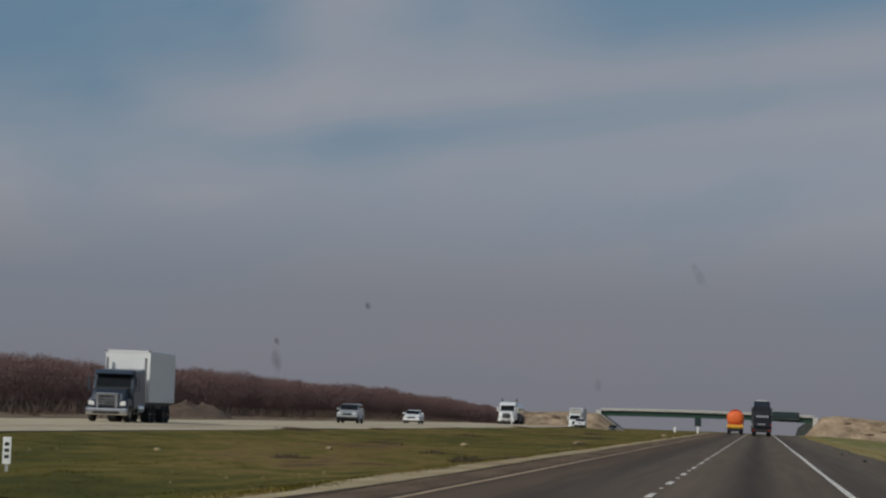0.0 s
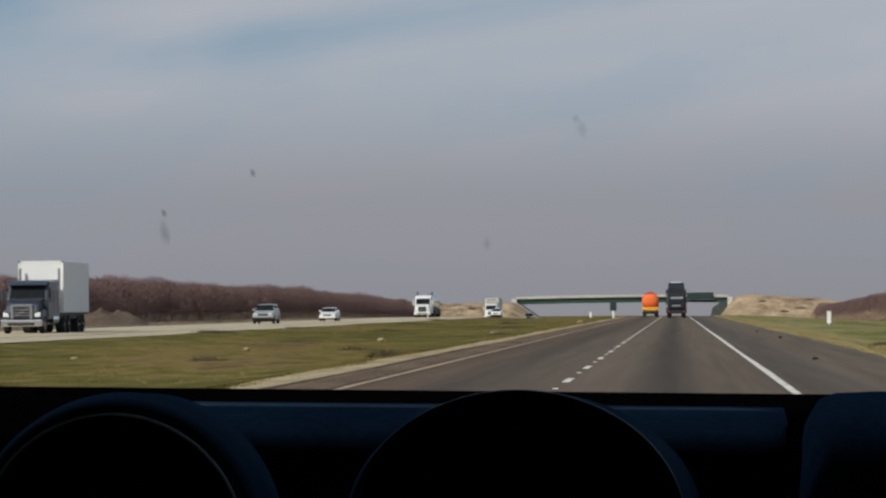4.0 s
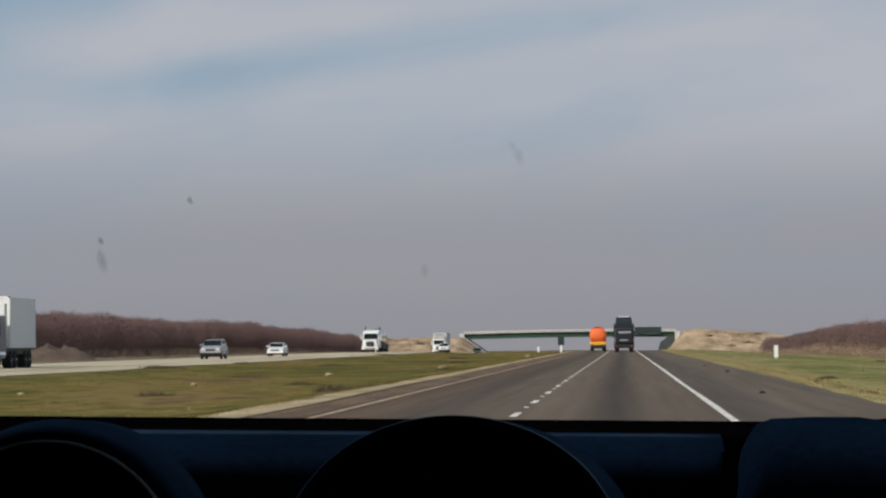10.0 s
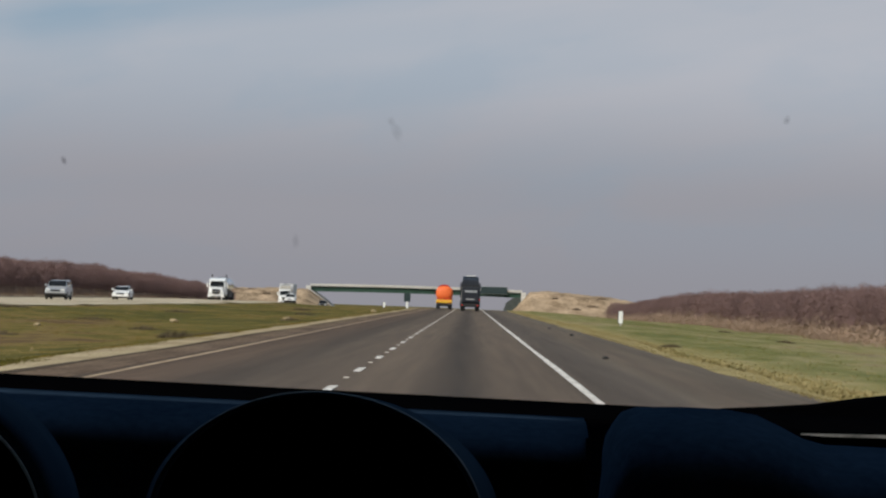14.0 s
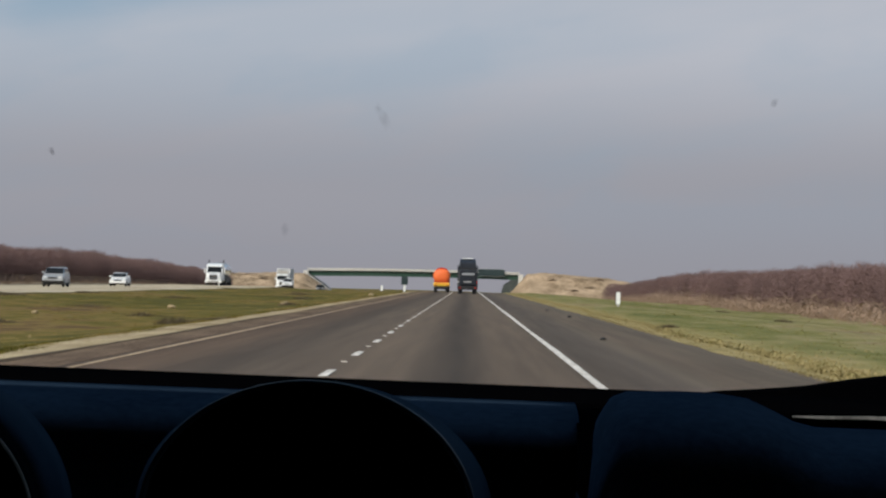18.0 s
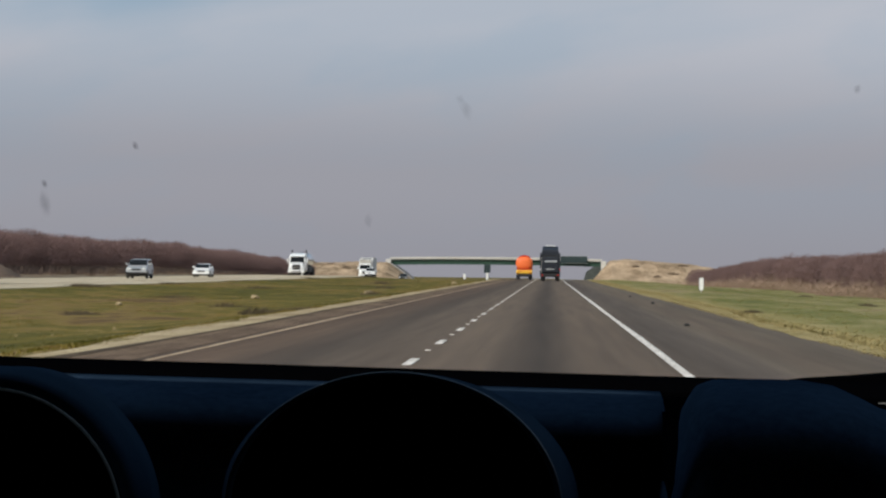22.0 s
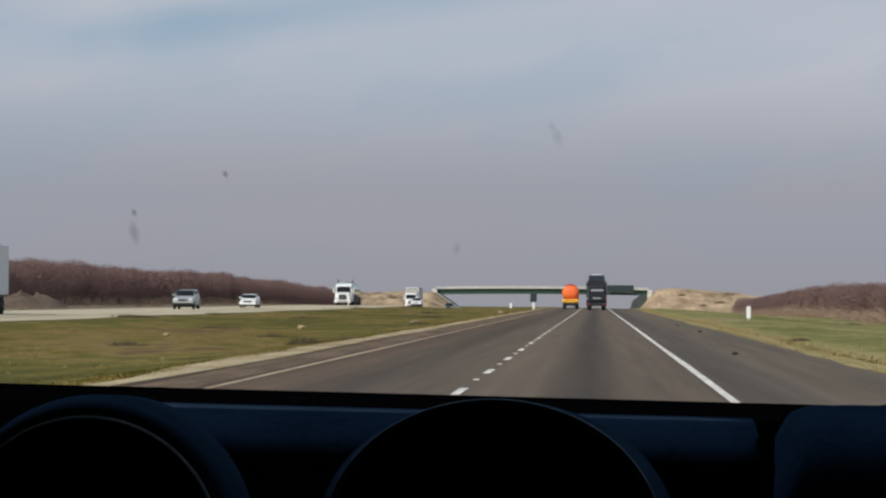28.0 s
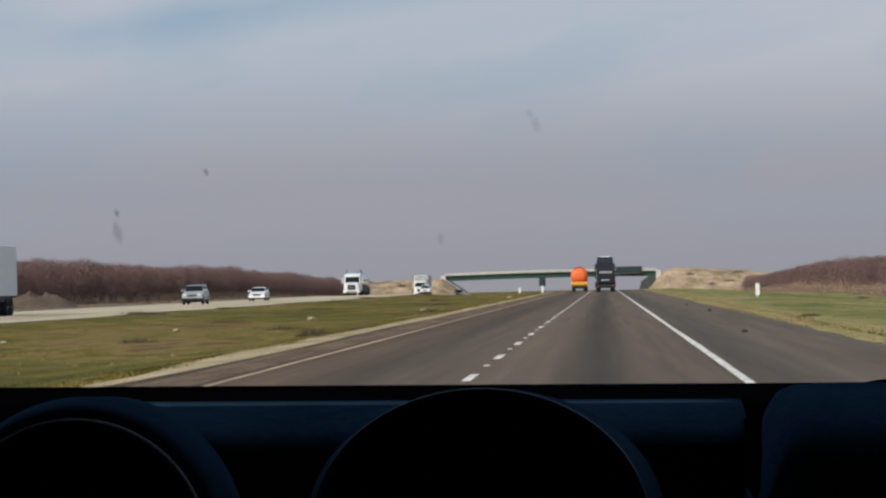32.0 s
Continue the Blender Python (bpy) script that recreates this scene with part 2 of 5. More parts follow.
def worn_verge(m, x0, x1, sway, tint):
    """Grass that thins unevenly into dry straw between x1 and x0."""
    n, l = m.node_tree.nodes, m.node_tree.links
    p = n["Principled BSDF"]
    src = p.inputs["Base Color"].links[0].from_socket
    tc, sp, mp, ns = n.new("ShaderNodeTexCoord"), n.new("ShaderNodeSeparateXYZ"), n.new("ShaderNodeMapping"), n.new("ShaderNodeTexNoise")
    l.new(tc.outputs["Object"], sp.inputs[0])
    mp.inputs["Scale"].default_value = (0.9, 0.12, 1.0)
    ns.inputs["Scale"].default_value, ns.inputs["Detail"].default_value = 1.0, 5.0
    l.new(tc.outputs["Object"], mp.inputs["Vector"])
    l.new(mp.outputs[0], ns.inputs["Vector"])
    ad, mr, mx = n.new("ShaderNodeMath"), n.new("ShaderNodeMapRange"), n.new("ShaderNodeMix")
    ad.operation = "MULTIPLY_ADD"
    ad.inputs[1].default_value = sway
    l.new(ns.outputs[0], ad.inputs[0])
    l.new(sp.outputs[0], ad.inputs[2])
    mr.interpolation_type = "SMOOTHSTEP"
    for k, val in ((1, x0 + sway / 2), (2, x1 + sway / 2), (3, 0.92), (4, 0.0)):
        mr.inputs[k].default_value = val
    l.new(ad.outputs[0], mr.inputs[0])
    mx.data_type = "RGBA"
    l.new(mr.outputs[0], mx.inputs[0])
    l.new(src, mx.inputs[6])
    mx.inputs[7].default_value = (*tint, 1)
    l.new(mx.outputs[2], p.inputs["Base Color"])
    return m


M_GRASS = grass_mat("grass_ground", OLIVE, 1.0, 0.4)
M_BLADE = grass_mat("grass_blades", OLIVE, 1.1, 0.0)
M_FRESH = worn_verge(grass_mat("fresh_grass_ground", FRESH, 1.08, 0.4), 5.4, 8.2, 2.6, (0.33, 0.26, 0.115))
M_FRESHBLADE = worn_verge(grass_mat("fresh_grass_blades", FRESH, 1.2, 0.0), 5.4, 8.0, 2.6, (0.35, 0.28, 0.125))
M_DRY = mat("dry_grass", (0.26, 0.195, 0.090), (0.40, 0.305, 0.165), scale=0.6, rough=0.95, bump=0.6, spec=0.15)
M_GRAVEL = mat("pale_gravel", (0.225, 0.158, 0.078), (0.54, 0.425, 0.255), scale=0.7, rough=0.95, bump=0.7, fine=20, stretch=(1, 0.3, 1), spec=0.15)
M_DIRT = mat("brown_dirt", (0.13, 0.095, 0.060), (0.22, 0.17, 0.11), scale=0.4, rough=0.95, bump=0.7, spec=0.15)
M_MOUND = mat("dark_heaped_earth", (0.085, 0.060, 0.044), (0.150, 0.108, 0.080), scale=0.5, rough=0.95, bump=0.8, spec=0.15)
M_EDGESHADOW = mat("crumbled_edge_shadow", (0.050, 0.034, 0.021), (0.125, 0.088, 0.055), scale=0.7, rough=0.95, bump=0.8, stretch=(1, 0.25, 1), spec=0.1)
M_STRAW = mat("yellow_straw", (0.235, 0.190, 0.078), (0.40, 0.315, 0.150), scale=0.5, rough=0.95, spec=0.1)
M_CONC_ROAD = mat("pale_concrete_road", (0.45, 0.365, 0.245), (0.58, 0.48, 0.335), scale=0.2, rough=0.9, bump=0.3, stretch=(1, 0.1, 1), spec=0.15)
M_SAND = mat("sandy_bank", (0.190, 0.130, 0.076), (0.56, 0.405, 0.262), scale=0.16, rough=0.95, bump=0.8, fine=6, spec=0.15)
M_CONC = mat("bridge_concrete", (0.50, 0.48, 0.44), (0.62, 0.60, 0.55), scale=0.3, rough=0.85, bump=0.2)
M_PAVING = mat("grey_slope_concrete", (0.30, 0.285, 0.26), (0.44, 0.42, 0.385), scale=0.4, rough=0.9, bump=0.3, stretch=(1, 1, 2))
M_GREEN = mat("green_girder_paint", (0.013, 0.046, 0.028), (0.024, 0.070, 0.044), scale=0.4, rough=0.55, stretch=(1, 1, 4))
M_WHITE_LINE = mat("white_road_paint", (0.54, 0.48, 0.40), (0.90, 0.83, 0.74), scale=2.2, rough=0.7, bump=0.2, fine=5, stretch=(2, 0.25, 1))
M_YELLOW_LINE = mat("worn_yellow_paint", (0.33, 0.215, 0.115), (0.55, 0.40, 0.24), scale=1.5, rough=0.8, stretch=(2, 0.3, 1))
M_BARK = mat("orchard_bark", (0.11, 0.072, 0.06), (0.18, 0.125, 0.10), scale=3.0, rough=0.95, per_object=0.25)
M_TWIG = mat("bare_twigs", (0.174, 0.105, 0.097), (0.214, 0.133, 0.121), scale=0.5, rough=0.95, per_object=0.12)
M_BRUSH = mat("dry_brush", (0.115, 0.078, 0.055), (0.215, 0.150, 0.100), scale=0.4, rough=0.95, per_object=0.2)
M_PINKBRUSH = mat("pinkish_dry_brush", (0.25, 0.162, 0.112), (0.43, 0.300, 0.212), scale=0.3, rough=0.95)
M_ORCHARDFLOOR = mat("orchard_floor_weeds", (0.070, 0.048, 0.040), (0.125, 0.086, 0.068), scale=0.3, rough=0.95)
M_DARKWEED = mat("dark_dead_weeds", (0.075, 0.058, 0.030), (0.135, 0.102, 0.056), scale=0.4, rough=0.95)
M_WHITE = mat("white_vehicle_paint", (0.82, 0.82, 0.80), (0.88, 0.88, 0.86), scale=1.0, rough=0.25)
M_GREYBOX = mat("grey_trailer_skin", (0.46, 0.47, 0.48), (0.58, 0.58, 0.59), scale=0.5, rough=0.45, stretch=(1, 1, 3))
M_BOXWHITE = mat("white_box_panel", (0.74, 0.75, 0.76), (0.82, 0.82, 0.82), scale=0.5, rough=0.4, stretch=(1, 1, 3))
M_FAIRING = mat("tan_truck_paint", (0.34, 0.31, 0.26), (0.44, 0.41, 0.35), scale=1.2, rough=0.5)
M_DECKSHADE = mat("deck_shade_concrete", (0.045, 0.055, 0.052), (0.075, 0.085, 0.08), scale=0.6, rough=0.9)
M_STEEL = mat("polished_tank_steel", (0.62, 0.63, 0.65), (0.75, 0.75, 0.76), scale=0.6, rough=0.22, metal=0.9)
M_SILVER = mat("silver_car_paint", (0.42, 0.43, 0.44), (0.50, 0.51, 0.52), scale=1.0, rough=0.3, metal=0.4)
M_DARKCAR = mat("dark_car_paint", (0.03, 0.032, 0.036), (0.045, 0.046, 0.05), scale=1.0, rough=0.3)
M_CHROME = mat("chrome", (0.70, 0.70, 0.70), (0.78, 0.78, 0.78), scale=4, rough=0.15, metal=1.0)
M_TYRE = mat("tyre_rubber", (0.018, 0.018, 0.018), (0.03, 0.029, 0.028), scale=6, rough=0.9)
M_BLACK = mat("black_plastic", (0.012, 0.012, 0.013), (0.02, 0.02, 0.02), scale=5, rough=0.6)
M_CARGLASS = mat("dark_vehicle_glass", (0.012, 0.014, 0.016), (0.018, 0.021, 0.024), scale=2, rough=0.18, spec=0.10)
M_LAMP = mat("clear_lamp_lens", (0.75, 0.75, 0.72), (0.85, 0.85, 0.82), scale=4, rough=0.15)
M_RED = mat("red_lamp_lens", (0.35, 0.02, 0.015), (0.45, 0.03, 0.02), scale=4, rough=0.2)
M_ORANGE = mat("orange_tarpaulin", (0.86, 0.13, 0.025), (0.95, 0.20, 0.045), scale=0.9, rough=0.6, bump=0.3)
M_YELLOW = mat("yellow_tailgate_paint", (0.85, 0.47, 0.03), (0.92, 0.58, 0.06), scale=0.9, rough=0.45)
M_BLUEBLACK = mat("dark_blue_truck_paint", (0.010, 0.013, 0.020), (0.022, 0.026, 0.036), scale=0.8, rough=0.4)
M_BLUECAB = mat("blue_grey_cab_paint", (0.035, 0.045, 0.065), (0.055, 0.068, 0.092), scale=0.8, rough=0.3)
M_SIGNGREEN = mat("dark_green_sign_sheet", (0.016, 0.032, 0.034), (0.025, 0.044, 0.045), scale=1.0, rough=0.5)
M_POST = mat("galvanised_post", (0.45, 0.45, 0.44), (0.55, 0.55, 0.53), scale=3, rough=0.5, metal=0.6)
M_MARKER = mat("white_marker_sheet", (0.80, 0.80, 0.76), (0.86, 0.86, 0.83), scale=3, rough=0.5)
M_DASH = mat("dashboard_vinyl", (0.0100, 0.0195, 0.0335), (0.0210, 0.0375, 0.0600), scale=9, rough=0.7, bump=0.12, fine=14, spec=0.0)
M_DASHDARK = mat("black_trim_and_shade", (0.0006, 0.0007, 0.001), (0.001, 0.0011, 0.0015), scale=6, rough=0.9, spec=0.0)
M_COWL = mat("cowl_vinyl", (0.0150, 0.0270, 0.0420), (0.0240, 0.0400, 0.0600), scale=14, rough=0.6, bump=0.05, fine=40, spec=0.02)
M_EDGELIGHT = mat("cowl_edge_highlight", (0.007, 0.012, 0.018), (0.013, 0.020, 0.028), scale=20, rough=0.5, spec=0.2)
M_BEZEL = mat("grey_bezel", (0.15, 0.15, 0.13), (0.24, 0.24, 0.21), scale=8, rough=0.4)
M_PATCHMETAL = mat("patchy_dull_metal", (0.05, 0.05, 0.048), (0.30, 0.30, 0.29), scale=25, rough=0.5, metal=0.3)
M_LINER = mat("cabin_lining", (0.03, 0.03, 0.032), (0.045, 0.045, 0.048), scale=3, rough=0.9)
M_CARBODY = mat("car_body_paint", (0.10, 0.11, 0.13), (0.13, 0.14, 0.16), scale=1, rough=0.3)
M_SIDEBLOCK = glass_mat("light_cutting_glass", (0.10, 0.11, 0.11), 0.05)
M_GLASS = glass_mat("windscreen_glass", (0.97, 0.98, 0.98), 0.0)


def smear_mat(name, density):
    """A thin dried film: dense in the middle, broken and fading towards the edge."""
    m = mat(name, (0.05, 0.05, 0.05), (0.08, 0.08, 0.08), scale=300, rough=0.95, spec=0.0)
    n, l = m.node_tree.nodes, m.node_tree.links
    tc, sub, ln = n.new("ShaderNodeTexCoord"), n.new("ShaderNodeVectorMath"), n.new("ShaderNodeVectorMath")
    sub.operation, ln.operation = "SUBTRACT", "LENGTH"
    sub.inputs[1].default_value = (0.5, 0.5, 0.5)
    flat = n.new("ShaderNodeVectorMath")
    flat.operation = "MULTIPLY"
    flat.inputs[1].default_value = (1.0, 0.0, 1.0)
    l.new(tc.outputs["Generated"], sub.inputs[0])
    l.new(sub.outputs[0], flat.inputs[0])
    l.new(flat.outputs[0], ln.inputs[0])
    fall_off = n.new("ShaderNodeMapRange")
    fall_off.interpolation_type = "SMOOTHSTEP"
    for k, val in ((1, 0.0), (2, 0.5), (3, density), (4, 0.0)):
        fall_off.inputs[k].default_value = val
    l.new(ln.outputs["Value"], fall_off.inputs[0])
    ns = n.new("ShaderNodeTexNoise")
    ns.inputs["Scale"].default_value = 4.0
    l.new(tc.outputs["Generated"], ns.inputs["Vector"])
    r = n.new("ShaderNodeMapRange")
    for k, val in ((1, 0.30), (2, 0.70), (3, 0.75), (4, 1.0)):
        r.inputs[k].default_value = val
    l.new(ns.outputs[0], r.inputs[0])
    mu = n.new("ShaderNodeMath")
    mu.operation = "MULTIPLY"
    l.new(fall_off.outputs[0], mu.inputs[0])
    l.new(r.outputs[0], mu.inputs[1])
    l.new(mu.outputs[0], n["Principled BSDF"].inputs["Alpha"])
    return m


M_SPLAT = smear_mat("dried_insect_speck", 0.55)
M_FILM = smear_mat("dried_insect_film", 0.32)
M_FAINT = smear_mat("faint_insect_film", 0.17)


# ---- helpers ----
def part(name, bm, material, parent, label="", smooth=False):
    me = bpy.data.meshes.new(name)
    if smooth:
        for f in bm.faces:
            f.smooth = True
    bm.to_mesh(me)
    bm.free()
    me.materials.append(material)
    ob = new(name, me)
    ob.parent = parent
    if label:
        ob["label"] = label
    return ob


def thing(name, label, category, group="", kind=""):
    return tagged(new(name), label, category, group, kind)


def box(bm, x0, x1, y0, y1, z0, z1, bevel=0.0, seg=2):
    m = Matrix.Translation(((x0 + x1) / 2, (y0 + y1) / 2, (z0 + z1) / 2)) @ Matrix.Diagonal((abs(x1 - x0), abs(y1 - y0), abs(z1 - z0), 1))
    vs = bmesh.ops.create_cube(bm, size=1, matrix=m)["verts"]
    if bevel:
        bmesh.ops.bevel(bm, geom=list({e for q in vs for e in q.link_edges}), offset=bevel, segments=seg, affect="EDGES", profile=0.5)
    return bm


def boxes(*specs, bevel=0.0):
    bm = bmesh.new()
    for s in specs:
        box(bm, *s, bevel=bevel)
    return bm


def cyl(bm, p, r, h, axis="x", seg=18, r2=None):
    turn = {"x": Matrix.Rotation(math.pi / 2, 4, "Y"), "y": Matrix.Rotation(math.pi / 2, 4, "X"), "z": Matrix.Identity(4)}[axis]
    bmesh.ops.create_cone(bm, cap_ends=True, segments=seg, radius1=r, radius2=r if r2 is None else r2, depth=h, matrix=Matrix.Translation(p) @ turn)
    return bm


def prism(poly, x0, x1, bevel=0.0, inset=0.0, seg=2):
    """A side outline (y, z) drawn out across x; inset narrows the upper half."""
    bm = bmesh.new()
    zs = [q[1] for q in poly]
    top, low = max(zs), min(zs)
    rings = []
    for x in (x0, x1):
        s = 1 if x == x0 else -1
        rings.append([bm.verts.new((x + s * inset * (z - low) / (top - low), y, z)) for y, z in poly])
    n = len(poly)
    bm.faces.new(rings[0])
    bm.faces.new(list(reversed(rings[1])))
    for k in range(n):
        bm.faces.new((rings[0][(k + 1) % n], rings[0][k], rings[1][k], rings[1][(k + 1) % n]))
    bmesh.ops.recalc_face_normals(bm, faces=bm.faces)
    if bevel:
        bmesh.ops.bevel(bm, geom=list(bm.edges), offset=bevel, segments=seg, affect="EDGES", profile=0.5)
    return bm


def loft(rings, cap=True, closed=True):
    bm = bmesh.new()
    vv = [[bm.verts.new(p) for p in r] for r in rings]
    n = len(rings[0])
    for a, b in zip(vv, vv[1:]):
        for k in range(n if closed else n - 1):
            bm.faces.new((a[k], a[(k + 1) % n], b[(k + 1) % n], b[k]))
    if cap and closed:
        bm.faces.new(list(reversed(vv[0])))
        bm.faces.new(vv[-1])
    bmesh.ops.recalc_face_normals(bm, faces=bm.faces)
    return bm


def raw(name, verts, faces, material, smooth=False):
    me = bpy.data.meshes.new(name)
    me.from_pydata(verts, [], faces)
    if smooth:
        me.polygons.foreach_set("use_smooth", [True] * len(me.polygons))
    me.materials.append(material)
    return new(name, me)


def smoothstep(a, b, x):
    t = min(1.0, max(0.0, (x - a) / (b - a)))
    return t * t * (3 - 2 * t)


# ---- the lie of the land: a level road that falls away beyond a gentle crest ----
def fall(y):
    return -3.0 * smoothstep(430, 900, y) - 9.0 * smoothstep(1050, 2600, y)


CROSS = ((-3000, 3.0), (-400, 0.9), (-60, 0.42), (-54, 0.15), (-47, 0.14), (-43, 0.22), (-30, 0.20), (-25, -0.13), (-18, -0.20), (-11, -0.22), (-8.2, -0.02), (-7, 0.0),
         (5.45, 0.0), (6.4, 0.03), (10, 0.02), (16, -0.28), (22, -0.70), (28, -1.0), (45, -1.0), (400, -0.8), (3000, 0.5))


def cross(x):
    for (a, za), (b, zb) in zip(CROSS, CROSS[1:]):
        if a <= x <= b:
            return za + (zb - za) * (x - a) / (b - a)
    return 0.0


def land(x, y):
    return cross(x) + fall(y)


def rough(x, y):
    off = max(0.0, min(1.0, min(abs(x + 8.4), abs(x - 6.0)) / 3.0)) if not -8.4 < x < 6.0 else 0.0
    off *= 0.0 if -57 < x < -27.5 else 1.0
    return off * 0.10 * noise.noise(Vector((x * 0.22, y * 0.06, 1.3)))


UNDER = ((-56.5, -43.5), (-42.9, -28.1), (-8.6, 6.5))
xs = [-3000, -1500, -800, -400, -200, -120, -90, -75] + [-66, -63, -60, -58, -56.6, -56.4, -50, -47, -43.6, -43.4, -43, -42.8, -36, -30, -28.2, -28.0, -27, -26, -25, -24.8, -23, -21, -19.5, -18, -16.5, -15, -13.5, -12, -11, -10, -8.7, -8.5, -7, -5.0, 0.0, 4.9] + [6.4, 6.6] + [8.0 + 1.6 * k for k in range(27)] + [56, 75, 110, 200, 400, 800, 1500, 3000]
ys = [-400, -150, -60] + [-20 + 8 * k for k in range(75)] + [600 + 25 * k for k in range(32)] + [1450, 1550, 1700, 1900, 2150, 2400, 2700, 3200, 4000, 4900]
gv = [(x, y, land(x, y) - (0.07 if any(a < x < b for a, b in UNDER) else 0.0) + rough(x, y)) for y in ys for x in xs]
nx = len(xs)
gf = [(j * nx + i, j * nx + i + 1, (j + 1) * nx + i + 1, (j + 1) * nx + i) for j in range(len(ys) - 1) for i in range(nx - 1)]
land_sheet = raw("ground", gv, gf, M_GRASS, True)
land_sheet.data.materials.append(M_FRESH)
fresh = [1 if xs[k % (nx - 1)] >= 5 else 0 for k in range(len(gf))]
land_sheet.data.polygons.foreach_set("material_index", fresh)
tagged(land_sheet, "uneven green and yellowed spring grass over flat farmland", "ground", kind="structure")


def strip(name, x0, x1, y0, y1, lift, material, step=8.0, thick=0.04, wobble=0.0, nxs=1, parent=None, seed=0.0):
    """A long band of surfacing that follows the land, with edges of its own."""
    vs, fs, rows = [], [], int(math.ceil((y1 - y0) / step)) + 1
    cols = nxs + 1
    for j in range(rows):
        y = min(y1, y0 + j * step)
        for i in range(cols):
            x = x0 + (x1 - x0) * i / nxs
            if i in (0, nxs) and wobble:
                x += wobble * (noise.noise(Vector((y * 0.035, x0 * 3.1 + seed, i * 5.0))) + 0.3 * noise.noise(Vector((y * 0.15, x0 * 1.7, i * 3.0))))
            vs.append((x, y, land(x, y) + lift))
    for j in range(rows - 1):
        for i in range(cols - 1):
            a = j * cols + i
            fs.append((a, a + 1, a + cols + 1, a + cols))
    base = len(vs)
    for j in range(rows):
        for i in (0, cols - 1):
            q = vs[j * cols + i]
            vs.append((q[0], q[1], q[2] - thick))
    for j in range(rows - 1):
        a, b = base + 2 * j, base + 2 * j + 2
        fs.append((j * cols, (j + 1) * cols, b, a))
        fs.append(((j + 1) * cols - 1, a + 1, b + 1, (j + 2) * cols - 1))
    ob = raw(name, vs, fs, material)
    ob.parent = parent
    return ob


road = tagged(strip("road", -7.0, 5.4, -60, 1400, 0.0, M_ASPHALT, thick=0.05), "two-lane worn asphalt carriageway with wide dark shoulders", "road", kind="structure")
tagged(strip("gravel_verge", -8.05, -7.0, -60, 900, 0.004, M_GRAVEL, wobble=0.7, step=1.5), "pale gravel verge beside the paved shoulder", "verge", kind="structure")
tagged(strip("dry_verge", 5.35, 5.85, -60, 900, 0.012, M_STRAW, wobble=0.4, step=2), "bleached dry grass verge along the asphalt edge", "verge", kind="structure")
tagged(strip("oncoming_road", -42.5, -30.5, -60, 1400, 0.02, M_CONC_ROAD, thick=0.06), "raised pale carriageway for the oncoming traffic", "road", kind="structure")
tagged(strip("oncoming_shoulder", -30.5, -28.3, -60, 1200, 0.015, M_CONC_ROAD, wobble=0.6, step=4), "pale sloping shoulder of the oncoming carriageway", "verge", kind="structure")
tagged(strip("orchard_track", -56, -44, -60, 900, 0.03, M_DIRT, wobble=1.0, step=6), "bare brown dirt strip before the orchard", "ground", kind="structure")
tagged(strip("left_shoulder", -7.02, -5.95, -60, 1300, 0.005, M_SHOULDER, wobble=0.06, step=3, thick=0.01), "rough brown worn asphalt shoulder beside the yellow line", "shoulder", kind="structure")
# The pavement's drop shadow is painted into this strip of broken edge.
tagged(strip("broken_edge_shadow", -7.10, -6.93, -60, 700, 0.010, M_EDGESHADOW, wobble=0.22, step=1.2, thick=0.02), "crumbling edge of the paved shoulder with its drop shadow painted on", "verge", kind="structure")
part_line = strip("edge_line", 1.73, 1.86, -40, 1300, 0.006, M_WHITE_LINE, step=6, thick=0.006, wobble=0.025, parent=road)
part_line["label"] = "solid white edge line"
part_line = strip("yellow_line", -5.78, -5.66, -40, 1300, 0.006, M_YELLOW_LINE, step=6, thick=0.006, wobble=0.03, parent=road)
part_line["label"] = "worn yellow edge line"
tagged(strip("far_edge_line", -31.3, -31.15, -40, 1000, 0.03, M_YELLOW_LINE, thick=0.006), "worn yellow edge line", "marking", kind="structure")

# ---- the vehicles ahead and oncoming ----
def wheel(parent, x, y, r=0.5, w=0.3, steel=True):
    s = 1 if x > 0 else -1
    t = bmesh.new()
    ring = [(-w / 2, r * 0.62), (-w / 2, r * 0.95), (-w / 2 + 0.05, r), (w / 2 - 0.05, r), (w / 2, r * 0.95), (w / 2, r * 0.62)]
    n = 20
    vv = [[t.verts.new((x + a, y + b * math.cos(2 * math.pi * k / n), r + b * math.sin(2 * math.pi * k / n))) for a, b in ring] for k in range(n)]
    for k in range(n):
        for j in range(len(ring)):
            t.faces.new((vv[k][j], vv[k][(j + 1) % len(ring)], vv[(k + 1) % n][(j + 1) % len(ring)], vv[(k + 1) % n][j]))
    bmesh.ops.recalc_face_normals(t, faces=t.faces)
    tyre = part("wheel", t, M_TYRE, parent, smooth=False)
    rim = cyl(bmesh.new(), (x + s * 0.02, y, r), r * 0.62, w * 0.7, "x", 16)
    cyl(rim, (x + s * w * 0.4, y, r), r * 0.2, w * 0.2, "x", 10)
    part("rim", rim, M_CHROME if steel else M_POST, tyre)
    return tyre


